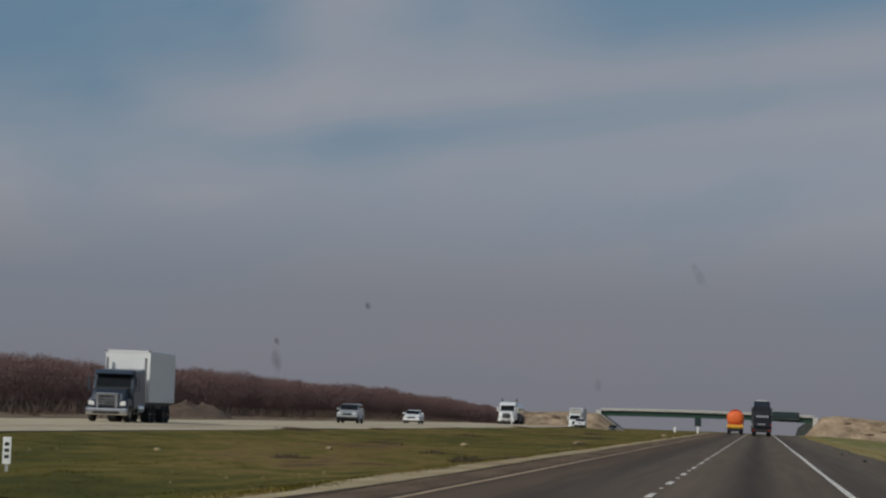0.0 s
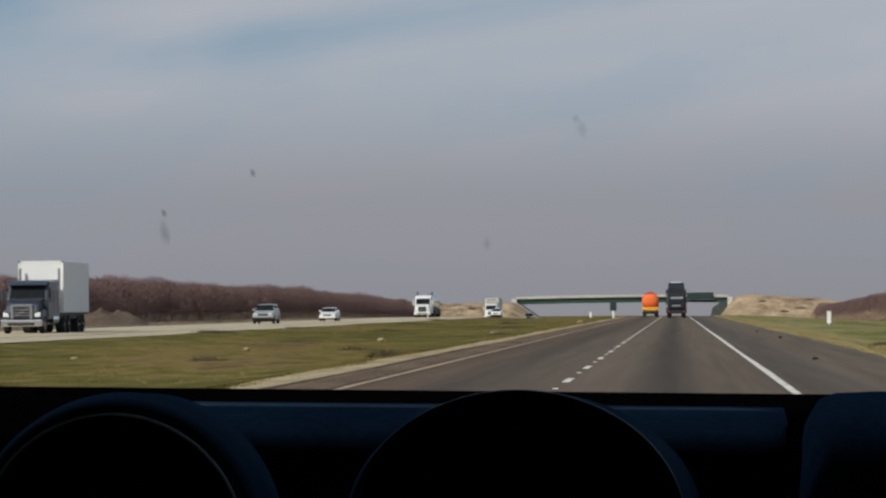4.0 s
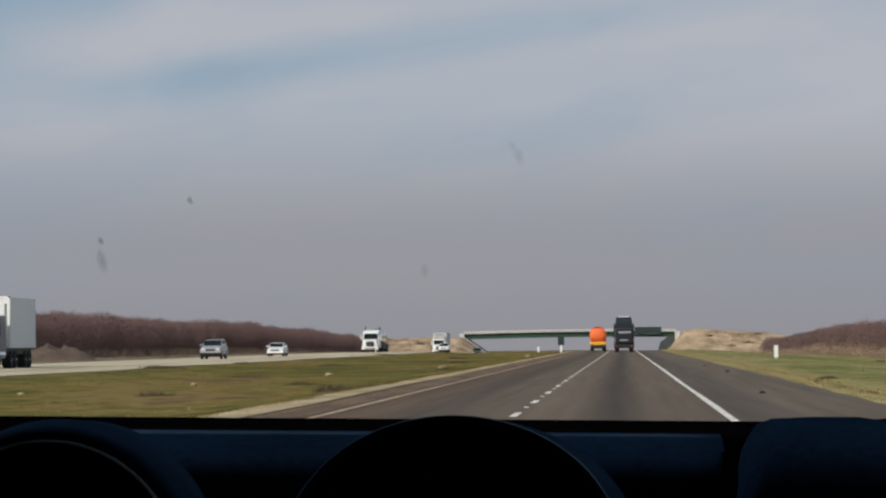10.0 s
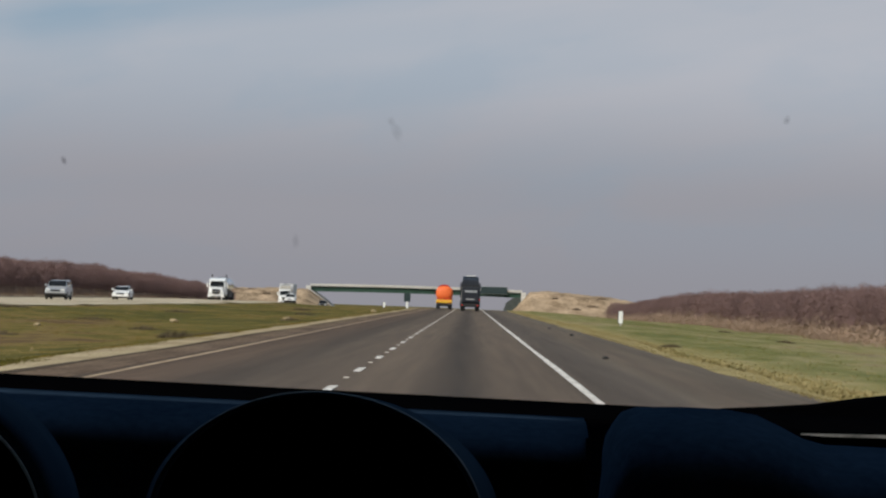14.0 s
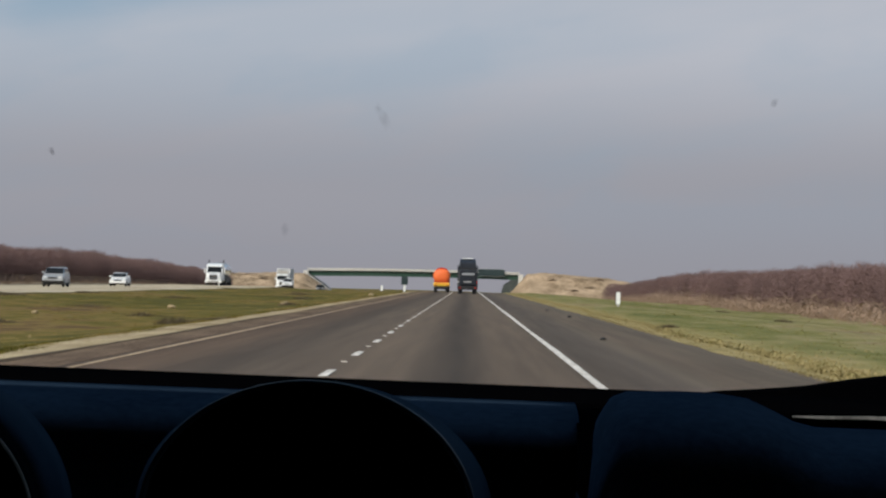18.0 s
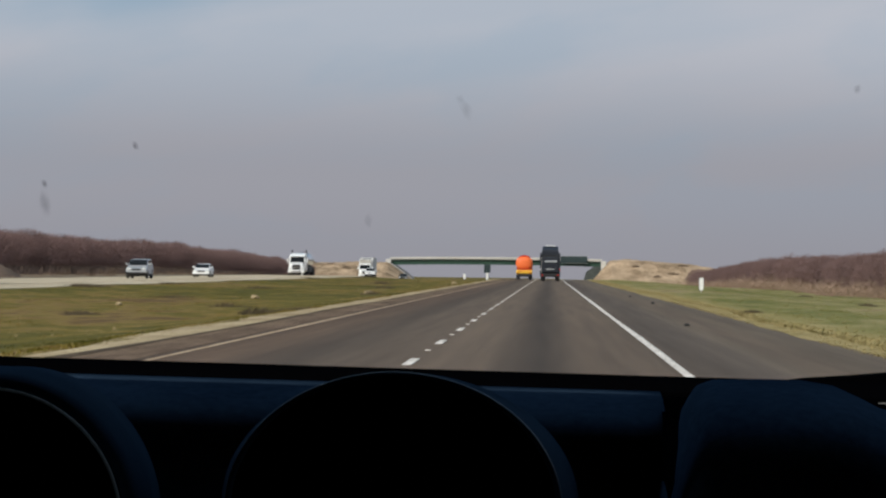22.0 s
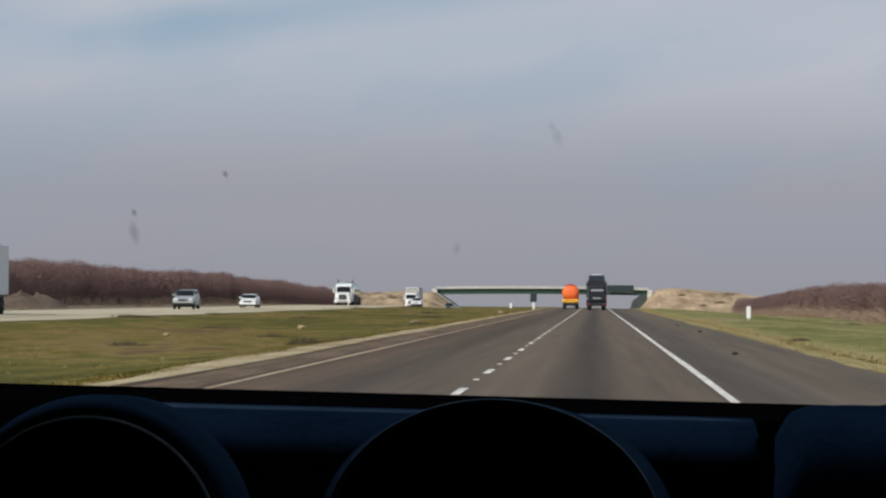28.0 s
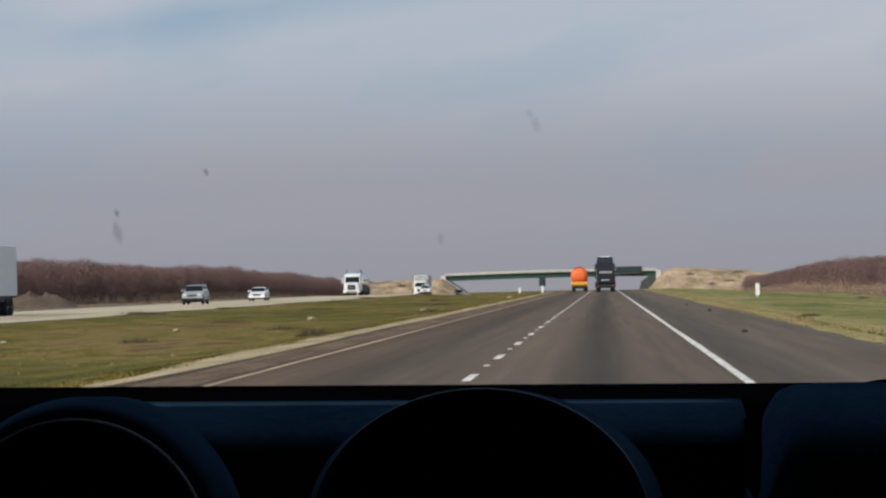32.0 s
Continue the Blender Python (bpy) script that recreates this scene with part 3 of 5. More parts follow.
def finish(t, cargo):
    """The running gear under a trailer."""
    for x in (-0.95, 0.95):
        for y in ((10.6, 11.85) if cargo == "short" else (16.4, 17.65)):
            wheel(t, x, y, 0.5, 0.5)
    # Frame widened in black to fill in the shade below the trailer.
    part("trailer_frame", boxes((-1.1, 1.1, 5.6, 12.6 if cargo == "short" else 18.6, 0.80, 1.15)), M_BLACK, t)
    if cargo == "short":
        return t
    # Black sheet on the near side only, added as shade under the trailer.
    part("under_trailer_shade", boxes((1.12, 1.16, 8.6, 15.2, 0.45, 1.15), bevel=0.01), M_BLACK, t)
    return t


def semi(label, cargo="box", cab=M_WHITE, box_mat=M_GREYBOX, high=True):
    """An American tractor with a sleeper cab, its nose towards -y, and a trailer behind."""
    t = thing("semi_truck", label, "truck", "oncoming vehicles")
    nose = prism([(0.25, 0.75), (0.12, 1.15), (0.30, 1.62), (1.75, 1.95), (1.75, 0.75)], -0.98, 0.98, 0.09, 0.12)
    hood = part("hood", nose, cab, t, smooth=False)
    part("grille", boxes((-0.48, 0.48, 0.10, 0.20, 0.85, 1.5), bevel=0.03), M_BLACK, hood, "dark radiator grille")
    if not high:
        part("grille_surround", boxes((-0.62, -0.46, 0.07, 0.2, 0.80, 1.56), (0.46, 0.62, 0.07, 0.2, 0.80, 1.56), (-0.62, 0.62, 0.07, 0.2, 1.5, 1.62), bevel=0.02), M_CHROME, hood, "polished grille surround")
        for s in (-1, 1):
            part("exhaust_stack", cyl(bmesh.new(), (s * 1.12, 5.1, 2.4), 0.08, 2.6, "z", 12), M_CHROME, t, "upright polished exhaust stack")
    bar = boxes((-0.46, 0.46, 0.085, 0.10, 0.98, 1.02), (-0.46, 0.46, 0.085, 0.10, 1.14, 1.18), (-0.46, 0.46, 0.085, 0.10, 1.30, 1.34))
    for k in range(12):
        f = k / 11
        box(bar, -0.44 + 0.84 * f, -0.40 + 0.84 * f, 0.07, 0.085, 0.92 + 0.5 * f, 0.99 + 0.5 * f)
    part("grille_bars", bar, M_CHROME, hood, "bright grille bars with a diagonal bar")
    part("bumper", boxes((-1.2, 1.2, 0.0, 0.30, 0.38, 0.78), bevel=0.08), cab if high else M_CHROME, t)
    part("air_dam", boxes((-0.75, 0.75, -0.01, 0.02, 0.45, 0.6)), M_BLACK, t)
    for s in (-1, 1):
        part("headlight", boxes((s * 0.72, s * 1.06, 0.14, 0.34, 0.92, 1.18), bevel=0.04), M_LAMP, t, "clear headlight")
        part("fender", prism([(0.35, 0.62), (0.45, 1.25), (0.9, 1.38), (1.6, 1.3), (1.8, 0.62)], s * 0.85 - 0.28, s * 0.85 + 0.28, 0.08), cab, t)
        part("mirror", boxes((s * 1.36, s * 1.50, 1.75, 1.88, 1.75, 2.5), bevel=0.04), cab, t)
        for z in (2.42, 1.80):
            part("mirror_arm", boxes((s * 1.10, s * 1.40, 1.80, 1.84, z, z + 0.04)), M_BLACK, t)
        part("side_window", boxes((s * 1.215, s * 1.225, 2.1, 2.9, 1.95, 2.55)), M_CARGLASS, t)
        part("fuel_tank", cyl(bmesh.new(), (s * 0.95, 3.6, 0.78), 0.32, 1.6, "y", 16), M_CHROME, t)
    peak = 3.22 if cargo == "tank" else 3.8 if high else 3.05
    roof = [(1.7, 0.75), (1.62, 1.9), (2.05, 2.72), (2.0, 2.95), (2.7, peak - 0.12), (4.9, peak), (4.95, 0.9)]
    body = part("cab", prism(roof, -1.22, 1.22, 0.10, 0.06), cab, t)
    part("windscreen", prism([(1.62, 1.97), (2.00, 2.66), (2.06, 2.62), (1.70, 1.93)], -1.02, 1.02, 0.02, 0.06), M_CARGLASS, t)
    part("sun_visor", prism([(1.62, 2.72), (1.95, 2.92), (2.02, 2.86), (1.95, 2.70)], -1.1, 1.1, 0.02), cab, t)
    part("wiper_cowl", boxes((-1.0, 1.0, 1.52, 1.66, 1.84, 1.97), bevel=0.03), M_BLACK, t)
    if high and cargo != "tank":
        part("roof_window", prism([(2.26, 3.16), (2.46, 3.38), (2.44, 3.40), (2.22, 3.16)], -0.5, 0.5), M_CARGLASS, body)
    part("chassis", boxes((-0.42, 0.42, 0.6, 8.2, 0.72, 1.0)), M_BLACK, t)
    for x in (-1.0, 1.0):
        wheel(t, x, 1.1)
        for y in (6.4, 7.65):
            wheel(t, x * 0.96, y, 0.5, 0.5)
    if cargo == "box":
        tr = part("trailer", boxes((-1.28, 1.28, 5.5, 19.5 if high else 13.2, 1.15, 4.1), bevel=0.05), box_mat, t)
        for k in range(15 if high else 8):
            y = 5.7 + k * 0.97
            for s in (-1, 1):
                part("trailer_rib", boxes((s * 1.275, s * 1.288, y, y + 0.05, 1.25, 4.0)), box_mat, tr)
        part("corner_rail", boxes((-1.31, -1.2, 5.44, 5.52, 1.15, 4.12), (1.2, 1.31, 5.44, 5.52, 1.15, 4.12), (-1.31, 1.31, 5.44, 5.52, 4.02, 4.13)), M_WHITE, tr)
        if not high:
            # Front panel is whiter than the sides for the sun that falls there.
            part("front_wall_sunlit", boxes((-1.24, 1.24, 5.46, 5.49, 1.2, 4.06)), M_WHITE, tr, "front wall painted whiter for the sun on it")
            return finish(t, "short")
        part("roof_fairing", prism([(2.0, 3.02), (2.66, 3.69), (2.60, 3.73), (1.95, 3.04)], -1.1, 1.1, 0.015, 0.05), M_FAIRING, t, "tan roof fairing")
        part("refrigeration_unit", boxes((-0.75, 0.75, 5.05, 5.45, 2.6, 3.9), bevel=0.06), M_BLACK, tr)
    elif cargo == "tank":
        part("grille_ring", boxes((-0.58, -0.48, 0.06, 0.16, 0.88, 1.48), (0.48, 0.58, 0.06, 0.16, 0.88, 1.48), (-0.5, 0.5, 0.06, 0.16, 0.80, 0.90), (-0.5, 0.5, 0.06, 0.16, 1.46, 1.56), bevel=0.03), M_BLACK, hood, "black grille surround")
        for s in (-1, 1):
            part("exhaust_stack", cyl(bmesh.new(), (s * 1.05, 5.05, 2.5), 0.08, 2.4, "z", 12), M_BLACK, t, "dark upright exhaust stack")
            part("roof_lamp", boxes((s * 0.5 - 0.08, s * 0.5 + 0.08, 2.3, 2.4, 3.05, 3.13), bevel=0.02), M_LAMP, body)
        n, rings = 24, []
        for y, r in ((5.6, 0.75), (5.75, 0.95), (6.1, 1.02), (18.2, 1.02), (18.5, 0.95), (18.65, 0.75)):
            rings.append([(1.15 * r * math.cos(2 * math.pi * k / n), y, 2.25 + r * math.sin(2 * math.pi * k / n)) for k in range(n)])
        tank = part("tank", loft(rings), M_STEEL, t, "polished steel tank", smooth=True)
        for y in (8.0, 10.4, 12.8, 15.2, 17.6):
            part("tank_hoop", cyl(bmesh.new(), (0, y, 2.25), 1.1, 0.06, "y", 24), M_CHROME, tank)
        part("manhole", cyl(bmesh.new(), (0, 12, 3.32), 0.35, 0.2, "z", 16), M_CHROME, tank)
        part("tank_cradle", boxes((-0.9, 0.9, 6.5, 18.0, 1.0, 1.35)), M_BLACK, t)
    return finish(t, cargo)


def car(label, kind="sedan", paint=M_WHITE, name="sedan"):
    """A family car with its nose towards -y."""
    t = thing(name, label, "car", "oncoming vehicles")
    if kind == "sedan":
        low = [(0.0, 0.32), (-0.02, 0.58), (0.15, 0.72), (1.25, 0.92), (3.9, 0.98), (4.65, 0.92), (4.72, 0.55), (4.6, 0.30)]
        green = [(1.15, 0.90), (2.0, 1.40), (3.3, 1.43), (4.15, 0.96)]
    elif kind == "suv":
        low = [(0.0, 0.40), (-0.02, 0.75), (0.12, 0.95), (1.15, 1.12), (4.6, 1.15), (4.68, 0.6), (4.55, 0.38)]
        green = [(1.05, 1.10), (1.75, 1.70), (4.2, 1.74), (4.6, 1.14)]
    else:
        low = [(0.0, 0.45), (-0.02, 0.80), (0.12, 1.02), (1.35, 1.15), (5.4, 1.15), (5.45, 0.55), (5.3, 0.45)]
        green = [(1.3, 1.13), (1.95, 1.75), (3.3, 1.78), (3.45, 1.14)]
    w = 0.88 if kind == "sedan" else 0.95
    body = part("body", prism(low, -w, w, 0.09, 0.05), paint, t)
    part("cabin", prism(green, -w + 0.06, w - 0.06, 0.06, 0.16), paint, t)
    y0, z0 = green[0]
    y1, z1 = green[1]
    g = [(y0 + 0.10, z0 + 0.07), (y1 - 0.05, z1 - 0.05), (y1 - 0.09, z1 - 0.03), (y0 + 0.05, z0 + 0.10)]
    part("windscreen", prism(g, -w + 0.16, w - 0.16, 0.01, 0.06), M_CARGLASS, t)
    for s in (-1, 1):
        sw = bmesh.new()
        box(sw, s * (w - 0.16), s * (w - 0.10), y1 - 0.1, green[2][0] - 0.1, z0 + 0.12, z1 - 0.10)
        part("side_window", sw, M_CARGLASS, t)
        part("headlight", boxes((s * 0.48, s * 0.80, -0.03, 0.14, 0.62 if kind == "sedan" else 0.80, 0.74 if kind == "sedan" else 0.95), bevel=0.03), M_LAMP, t, "clear headlight")
        part("mirror", boxes((s * w, s * (w + 0.2), y0 + 0.45, y0 + 0.58, z0 + 0.08, z0 + 0.24), bevel=0.03), paint, t)
    part("grille", boxes((-0.42, 0.42, -0.035, 0.05, low[1][1] - 0.04, low[1][1] + 0.12), bevel=0.02), M_BLACK, body, "dark front grille")
    part("bumper", boxes((-w, w, -0.06, 0.2, low[0][1], low[0][1] + 0.16), bevel=0.05), M_BLACK if kind != "sedan" else paint, t)
    # Black block added in place of the shade under the car.
    part("underbody_shade", boxes((-w + 0.08, w - 0.08, 0.25, low[-2][0] - 0.3, 0.2, low[0][1] + 0.1)), M_BLACK, t)
    if kind == "pickup":
        part("bed_liner", boxes((-0.78, 0.78, 3.6, 5.3, 1.12, 1.17)), M_BLACK, body)
    for x in (-w + 0.1, w - 0.1):
        for y in (0.85, low[-2][0] - 0.95):
            wheel(t, x, y, 0.34 if kind == "sedan" else 0.38, 0.22, False)
    return t


def stand(t, x, y, rz=0):
    t.matrix_basis = Matrix.Translation((x, y, land(x, y) + (0.02 if x < -20 else 0.0))) @ Matrix.Rotation(radians(rz), 4, "Z")
    return t


stand(semi("dark blue truck with bright bumper and a tall white box", "box", M_BLUECAB, M_BOXWHITE, False), -36.4, 168)
stand(semi("white sleeper-cab tractor hauling a polished steel tank", "tank", M_WHITE), -36.4, 438)
stand(semi("white tractor with a pale box trailer on the raised road", "box", M_WHITE, M_GREYBOX), -36.4, 600)
stand(car("white sedan on the raised oncoming road", "sedan", M_WHITE, "sedan"), -36.4, 318)
stand(car("silver sport utility car with dark windows", "suv", M_SILVER, "utility_car"), -36.4, 268)
stand(car("white pickup truck near the overpass", "pickup", M_WHITE, "pickup_truck"), -33.0, 560)
stand(car("dark pickup truck with bright headlights", "pickup", M_DARKCAR, "pickup_truck"), -33.2, 690)


def orange_truck():
    t = thing("orange_truck", "orange and yellow rear of a round-ended hauling truck", "truck", "vehicles ahead")
    n = 28
    rings = []
    for y, s in ((-0.10, 0.25), (-0.06, 0.55), (0.04, 0.80), (0.22, 0.95), (0.5, 1.0), (7.0, 1.0), (7.3, 0.9)):
        r = []
        for k in range(n):
            a = 2 * math.pi * k / n
            c, d = math.cos(a), math.sin(a)
            r.append((1.17 * s * math.copysign(abs(c) ** 0.8, c), y, 2.26 + 0.98 * s * math.copysign(abs(d) ** 0.85, d)))
        rings.append(r)
    cover = part("tank", loft(rings), M_ORANGE, t, "rounded orange tank end", smooth=True)
    part("tank_hoop", cyl(bmesh.new(), (0, 0.75, 2.26), 1.19, 0.07, "y", 28), M_RED, cover)
    part("ladder", boxes((0.52, 0.56, -0.10, -0.04, 1.3, 3.0), (0.80, 0.84, 0.02, 0.08, 1.3, 2.9), bevel=0.008), M_ORANGE, cover)
    part("waist_band", boxes((-0.98, 0.98, -0.02, 0.35, 1.30, 1.46), bevel=0.05), M_RED, t, "dark red band under the tank")
    gate = part("tailgate", prism([(-0.10, 0.86), (-0.14, 1.05), (-0.10, 1.34), (0.3, 1.34), (0.3, 0.80)], -1.12, 1.12, 0.07), M_YELLOW, t, "bright yellow rear skirt")
    part("crossbar", boxes((-0.9, 0.9, -0.17, -0.13, 1.16, 1.22)), M_ORANGE, gate)
    part("chassis", boxes((-0.5, 0.5, 0.3, 9.5, 0.7, 1.0)), M_BLACK, t)
    part("bumper", boxes((-0.98, 0.98, -0.05, 0.15, 0.42, 0.78), bevel=0.05), M_BLACK, t, "black under-run bumper")
    for s in (-1, 1):
        part("tail_lamp", boxes((s * 0.72, s * 0.95, -0.18, -0.12, 0.90, 1.02), bevel=0.01), M_RED, t, "red tail lamp")
        part("mud_flap", boxes((s * 0.55, s * 1.0, 0.25, 0.28, 0.12, 0.7)), M_BLACK, t)
        for y in (1.2, 2.4, 8.3):
            wheel(t, s * 0.85, y, 0.48, 0.45)
    part("cab", boxes((-1.1, 1.1, 7.5, 9.6, 0.9, 2.9), bevel=0.12), M_ORANGE, t)
    return t


def dark_truck():
    t = thing("dark_truck", "tall dark blue car transporter seen from behind with a stacked load", "truck", "vehicles ahead")
    body = part("body", boxes((-1.08, 1.08, 0.0, 13.0, 1.05, 3.05), bevel=0.10), M_BLUEBLACK, t)
    for x0, x1 in ((-0.98, -0.03), (0.03, 0.98)):
        part("rear_door", boxes((x0, x1, -0.04, 0.01, 1.15, 2.95), bevel=0.015), M_BLUEBLACK, body)
    for x in (-0.62, -0.36, 0.32, 0.58):
        part("lock_rod", boxes((x, x + 0.04, -0.07, -0.04, 1.2, 2.9)), M_BLACK, body)
    for s in (-1, 1):
        post = part("corner_post", boxes((s * 1.10, s * 1.27, -0.05, 0.12, 0.55, 3.55), bevel=0.02), M_BLUEBLACK, t, "dark corner post")
        part("side_lamp", boxes((s * 1.12, s * 1.25, -0.08, -0.05, 1.35, 1.6), bevel=0.01), M_RED if s > 0 else M_GREYBOX, post)
        part("side_rail", boxes((s * 1.12, s * 1.25, 0.12, 12.8, 3.30, 3.52), bevel=0.02), M_BLUECAB, t)
        part("tail_lamp", boxes((s * 0.85, s * 1.12, -0.11, -0.075, 0.68, 0.82)), M_RED, t, "red tail lamp")
        part("mud_flap", boxes((s * 0.6, s * 1.15, 0.35, 0.38, 0.1, 0.85)), M_BLACK, t)
        for y in (1.1, 2.35, 12.0, 15.5):
            wheel(t, s * 0.92, y, 0.5, 0.5)
    part("left_panel", boxes((-1.24, -1.06, -0.03, 0.02, 1.0, 3.0), bevel=0.01), M_FAIRING, t, "pale strip down one side")
    part("top_deck", boxes((-1.12, 1.12, 0.1, 11.5, 3.05, 3.28), bevel=0.03), M_BLACK, t)
    load = part("load", prism([(0.3, 3.2), (0.32, 3.85), (0.45, 3.98), (1.1, 4.36), (3.6, 4.38), (4.5, 3.98), (5.3, 3.85), (5.4, 3.2)], -1.10, 1.10, 0.10, 0.14), M_BLUEBLACK, t, "dark car on the upper deck")
    part("rear_window", prism([(0.58, 3.98), (1.04, 4.30), (1.02, 4.33), (0.54, 4.00)], -0.66, 0.66), M_CARGLASS, load)
    part("roof_strip", boxes((-0.62, 0.62, 1.05, 3.5, 4.36, 4.46), bevel=0.03), M_WHITE, load, "white roof")
    for s in (-1, 1):
        part("load_lamp", boxes((s * 0.60, s * 0.86, 0.36, 0.42, 3.62, 3.78), bevel=0.01), M_GREYBOX, load, "pale lamp cluster")
    part("light_panel", boxes((-0.70, 0.86, -0.12, -0.07, 2.34, 2.60), bevel=0.02), M_SILVER, t, "pale plate across the doors")
    part("lower_plate", boxes((-0.5, 0.5, -0.10, -0.07, 1.42, 1.58), bevel=0.01), M_POST, t, "grey plate low on the doors")
    part("bumper", boxes((-1.24, 1.24, -0.08, 0.2, 0.5, 0.95), bevel=0.05), M_BLACK, t)
    part("chassis", boxes((-0.5, 0.5, 0.2, 16.0, 0.75, 1.05)), M_BLACK, t)
    part("cab", prism([(13.4, 0.8), (13.4, 3.3), (14.2, 3.4), (15.6, 2.6), (16.6, 1.7), (16.8, 0.8)], -1.2, 1.2, 0.1, 0.08), M_BLUEBLACK, t)
    return t


stand(orange_truck(), -3.55, 425)
stand(dark_truck(), 0.05, 382)


# ---- the overpass ----
BY = 1000.0
bridge = thing("overpass", "long low road overpass with green steel girders and pale parapet", "bridge")
nseg = 24
deck, gird, rail = bmesh.new(), bmesh.new(), bmesh.new()


def arc(x):
    return 0.35 * (1 - ((x + 17) / 34) ** 2)


for k in range(nseg):
    x0 = -52 + 69 * k / nseg
    x1 = -52 + 69 * (k + 1) / nseg
    a = arc((x0 + x1) / 2)
    box(deck, x0, x1, BY - 5, BY + 5, 4.35 + a, 4.62 + a)
    box(rail, x0, x1, BY - 5.1, BY - 4.85, 4.62 + a, 5.14 + a)
    box(rail, x0, x1, BY + 4.85, BY + 5.1, 4.62 + a, 5.14 + a)
part("deck", deck, M_CONC, bridge)
part("parapet", rail, M_CONC, bridge, "pale concrete parapet")
for j, y in enumerate((-4.2, -1.4, 1.4, 4.2)):
    g = bmesh.new()
    for k in range(nseg):
        x0 = -52 + 69 * k / nseg
        x1 = -52 + 69 * (k + 1) / nseg
        a = arc((x0 + x1) / 2)
        box(g, x0, x1, BY + y - 0.02, BY + y + 0.02, 2.72 + a, 4.35 + a)
        box(g, x0, x1, BY + y - 0.25, BY + y + 0.25, 2.66 + a, 2.74 + a)
        if k % 2 == 0:
            box(g, x0, x0 + 0.04, BY + y - 0.24, BY + y + 0.24, 2.72 + a, 4.35 + a)
    part("girder", g, M_GREEN, bridge, "green steel plate girder")
for x, s in ((-52.5, -1), (17.5, 1)):
    part("abutment", boxes((x - 0.8, x + 0.8, BY - 6, BY + 6, -3.5, 4.5), bevel=0.1), M_CONC, bridge)
# Dark block with the shade under the deck end put into its colour.
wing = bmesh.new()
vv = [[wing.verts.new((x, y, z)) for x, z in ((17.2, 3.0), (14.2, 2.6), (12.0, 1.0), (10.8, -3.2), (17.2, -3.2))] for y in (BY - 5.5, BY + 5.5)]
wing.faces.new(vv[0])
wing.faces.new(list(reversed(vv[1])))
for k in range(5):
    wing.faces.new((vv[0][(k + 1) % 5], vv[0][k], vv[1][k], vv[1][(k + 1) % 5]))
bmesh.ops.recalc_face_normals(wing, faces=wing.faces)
part("wing_wall_shade", wing, M_DECKSHADE, bridge, "slope paving painted dark for the shade under the deck end")
slope = loft([[(-54.0, y, -3.6), (-54.0, y, 3.2), (-51.4, y, 3.2), (-47.0, y, 0.2), (-42.4, y, -3.6)] for y in (BY - 11, BY - 3, BY + 3, BY + 11)])
part("slope_paving", slope, M_PAVING, bridge, "grey concrete slope paving at the deck end")
board = thing("overhead_sign", "dark green road sign board fixed to the overpass", "sign")
part("panel", boxes((3.6, 12.2, BY - 5.45, BY - 5.35, 3.75, 6.0), bevel=0.04), M_SIGNGREEN, board)
part("frame", boxes((3.5, 12.3, BY - 5.35, BY - 5.30, 3.65, 3.78), (3.5, 12.3, BY - 5.35, BY - 5.30, 5.97, 6.1)), M_POST, board)
part("bracket", boxes((4.5, 4.7, BY - 5.35, BY - 5.1, 3.8, 5.9), (11.1, 11.3, BY - 5.35, BY - 5.1, 3.8, 5.9), (7.8, 8.0, BY - 5.35, BY - 5.1, 3.8, 5.9)), M_POST, board)


BANKS = {1: (19.6, 66.0), -1: (-52.0, 82.0)}


END = 0.11


def bank_shape(side, u, w):
    """A point of the approach bank: u runs outwards along it, below zero down its end slope; w runs across it."""
    x_near, length = BANKS[side]
    x, y = x_near + side * length * u, BY + w * 40
    crest = 8.4 * (1 - smoothstep(0.30, 1.0, u)) + 0.9 * smoothstep(0.0, 0.08, u) * (1 - smoothstep(0.10, 0.35, u))
    h = max(0.0, min(1.0, (1 - abs(w)) / 0.68))
    if side < 0:
        crest = 6.3 - 1.2 * smoothstep(0.0, 0.75, u) - 5.1 * smoothstep(0.75, 1.0, u)
    if u < 0:
        crest *= 1 + u / END
    n = noise.noise(Vector((x * 0.16, y * 0.14, 4.0))) * 1.6 + noise.noise(Vector((x * 0.45, y * 0.3, 9.0))) * 0.9
    gully = abs(noise.noise(Vector((x * 0.35, y * 0.05, 21.0)))) * 1.3
    return (x, y, land(x, y) - 0.3 + (crest + (n - gully) * (0.25 + 0.75 * h) * (1.25 - h) * min(1.0, crest / 3)) * h)


def bank(name, side, label):
    """The sandy approach bank, steep towards the road and running out to the side."""
    nu, nv = 104, 48
    vs = [bank_shape(side, -END + (1 + END) * i / nu, j / nv * 2 - 1) for i in range(nu + 1) for j in range(nv + 1)]
    fs = [(i * (nv + 1) + j, i * (nv + 1) + j + 1, (i + 1) * (nv + 1) + j + 1, (i + 1) * (nv + 1) + j) for i in range(nu) for j in range(nv)]
    return tagged(raw(name, vs, fs, M_SAND, True), label, "embankment", "approach banks", kind="structure")


bank("embankment_1", 1, "eroded pale sandy bank carrying the overpass road")
bank("embankment_2", -1, "eroded pale sandy bank carrying the overpass road")


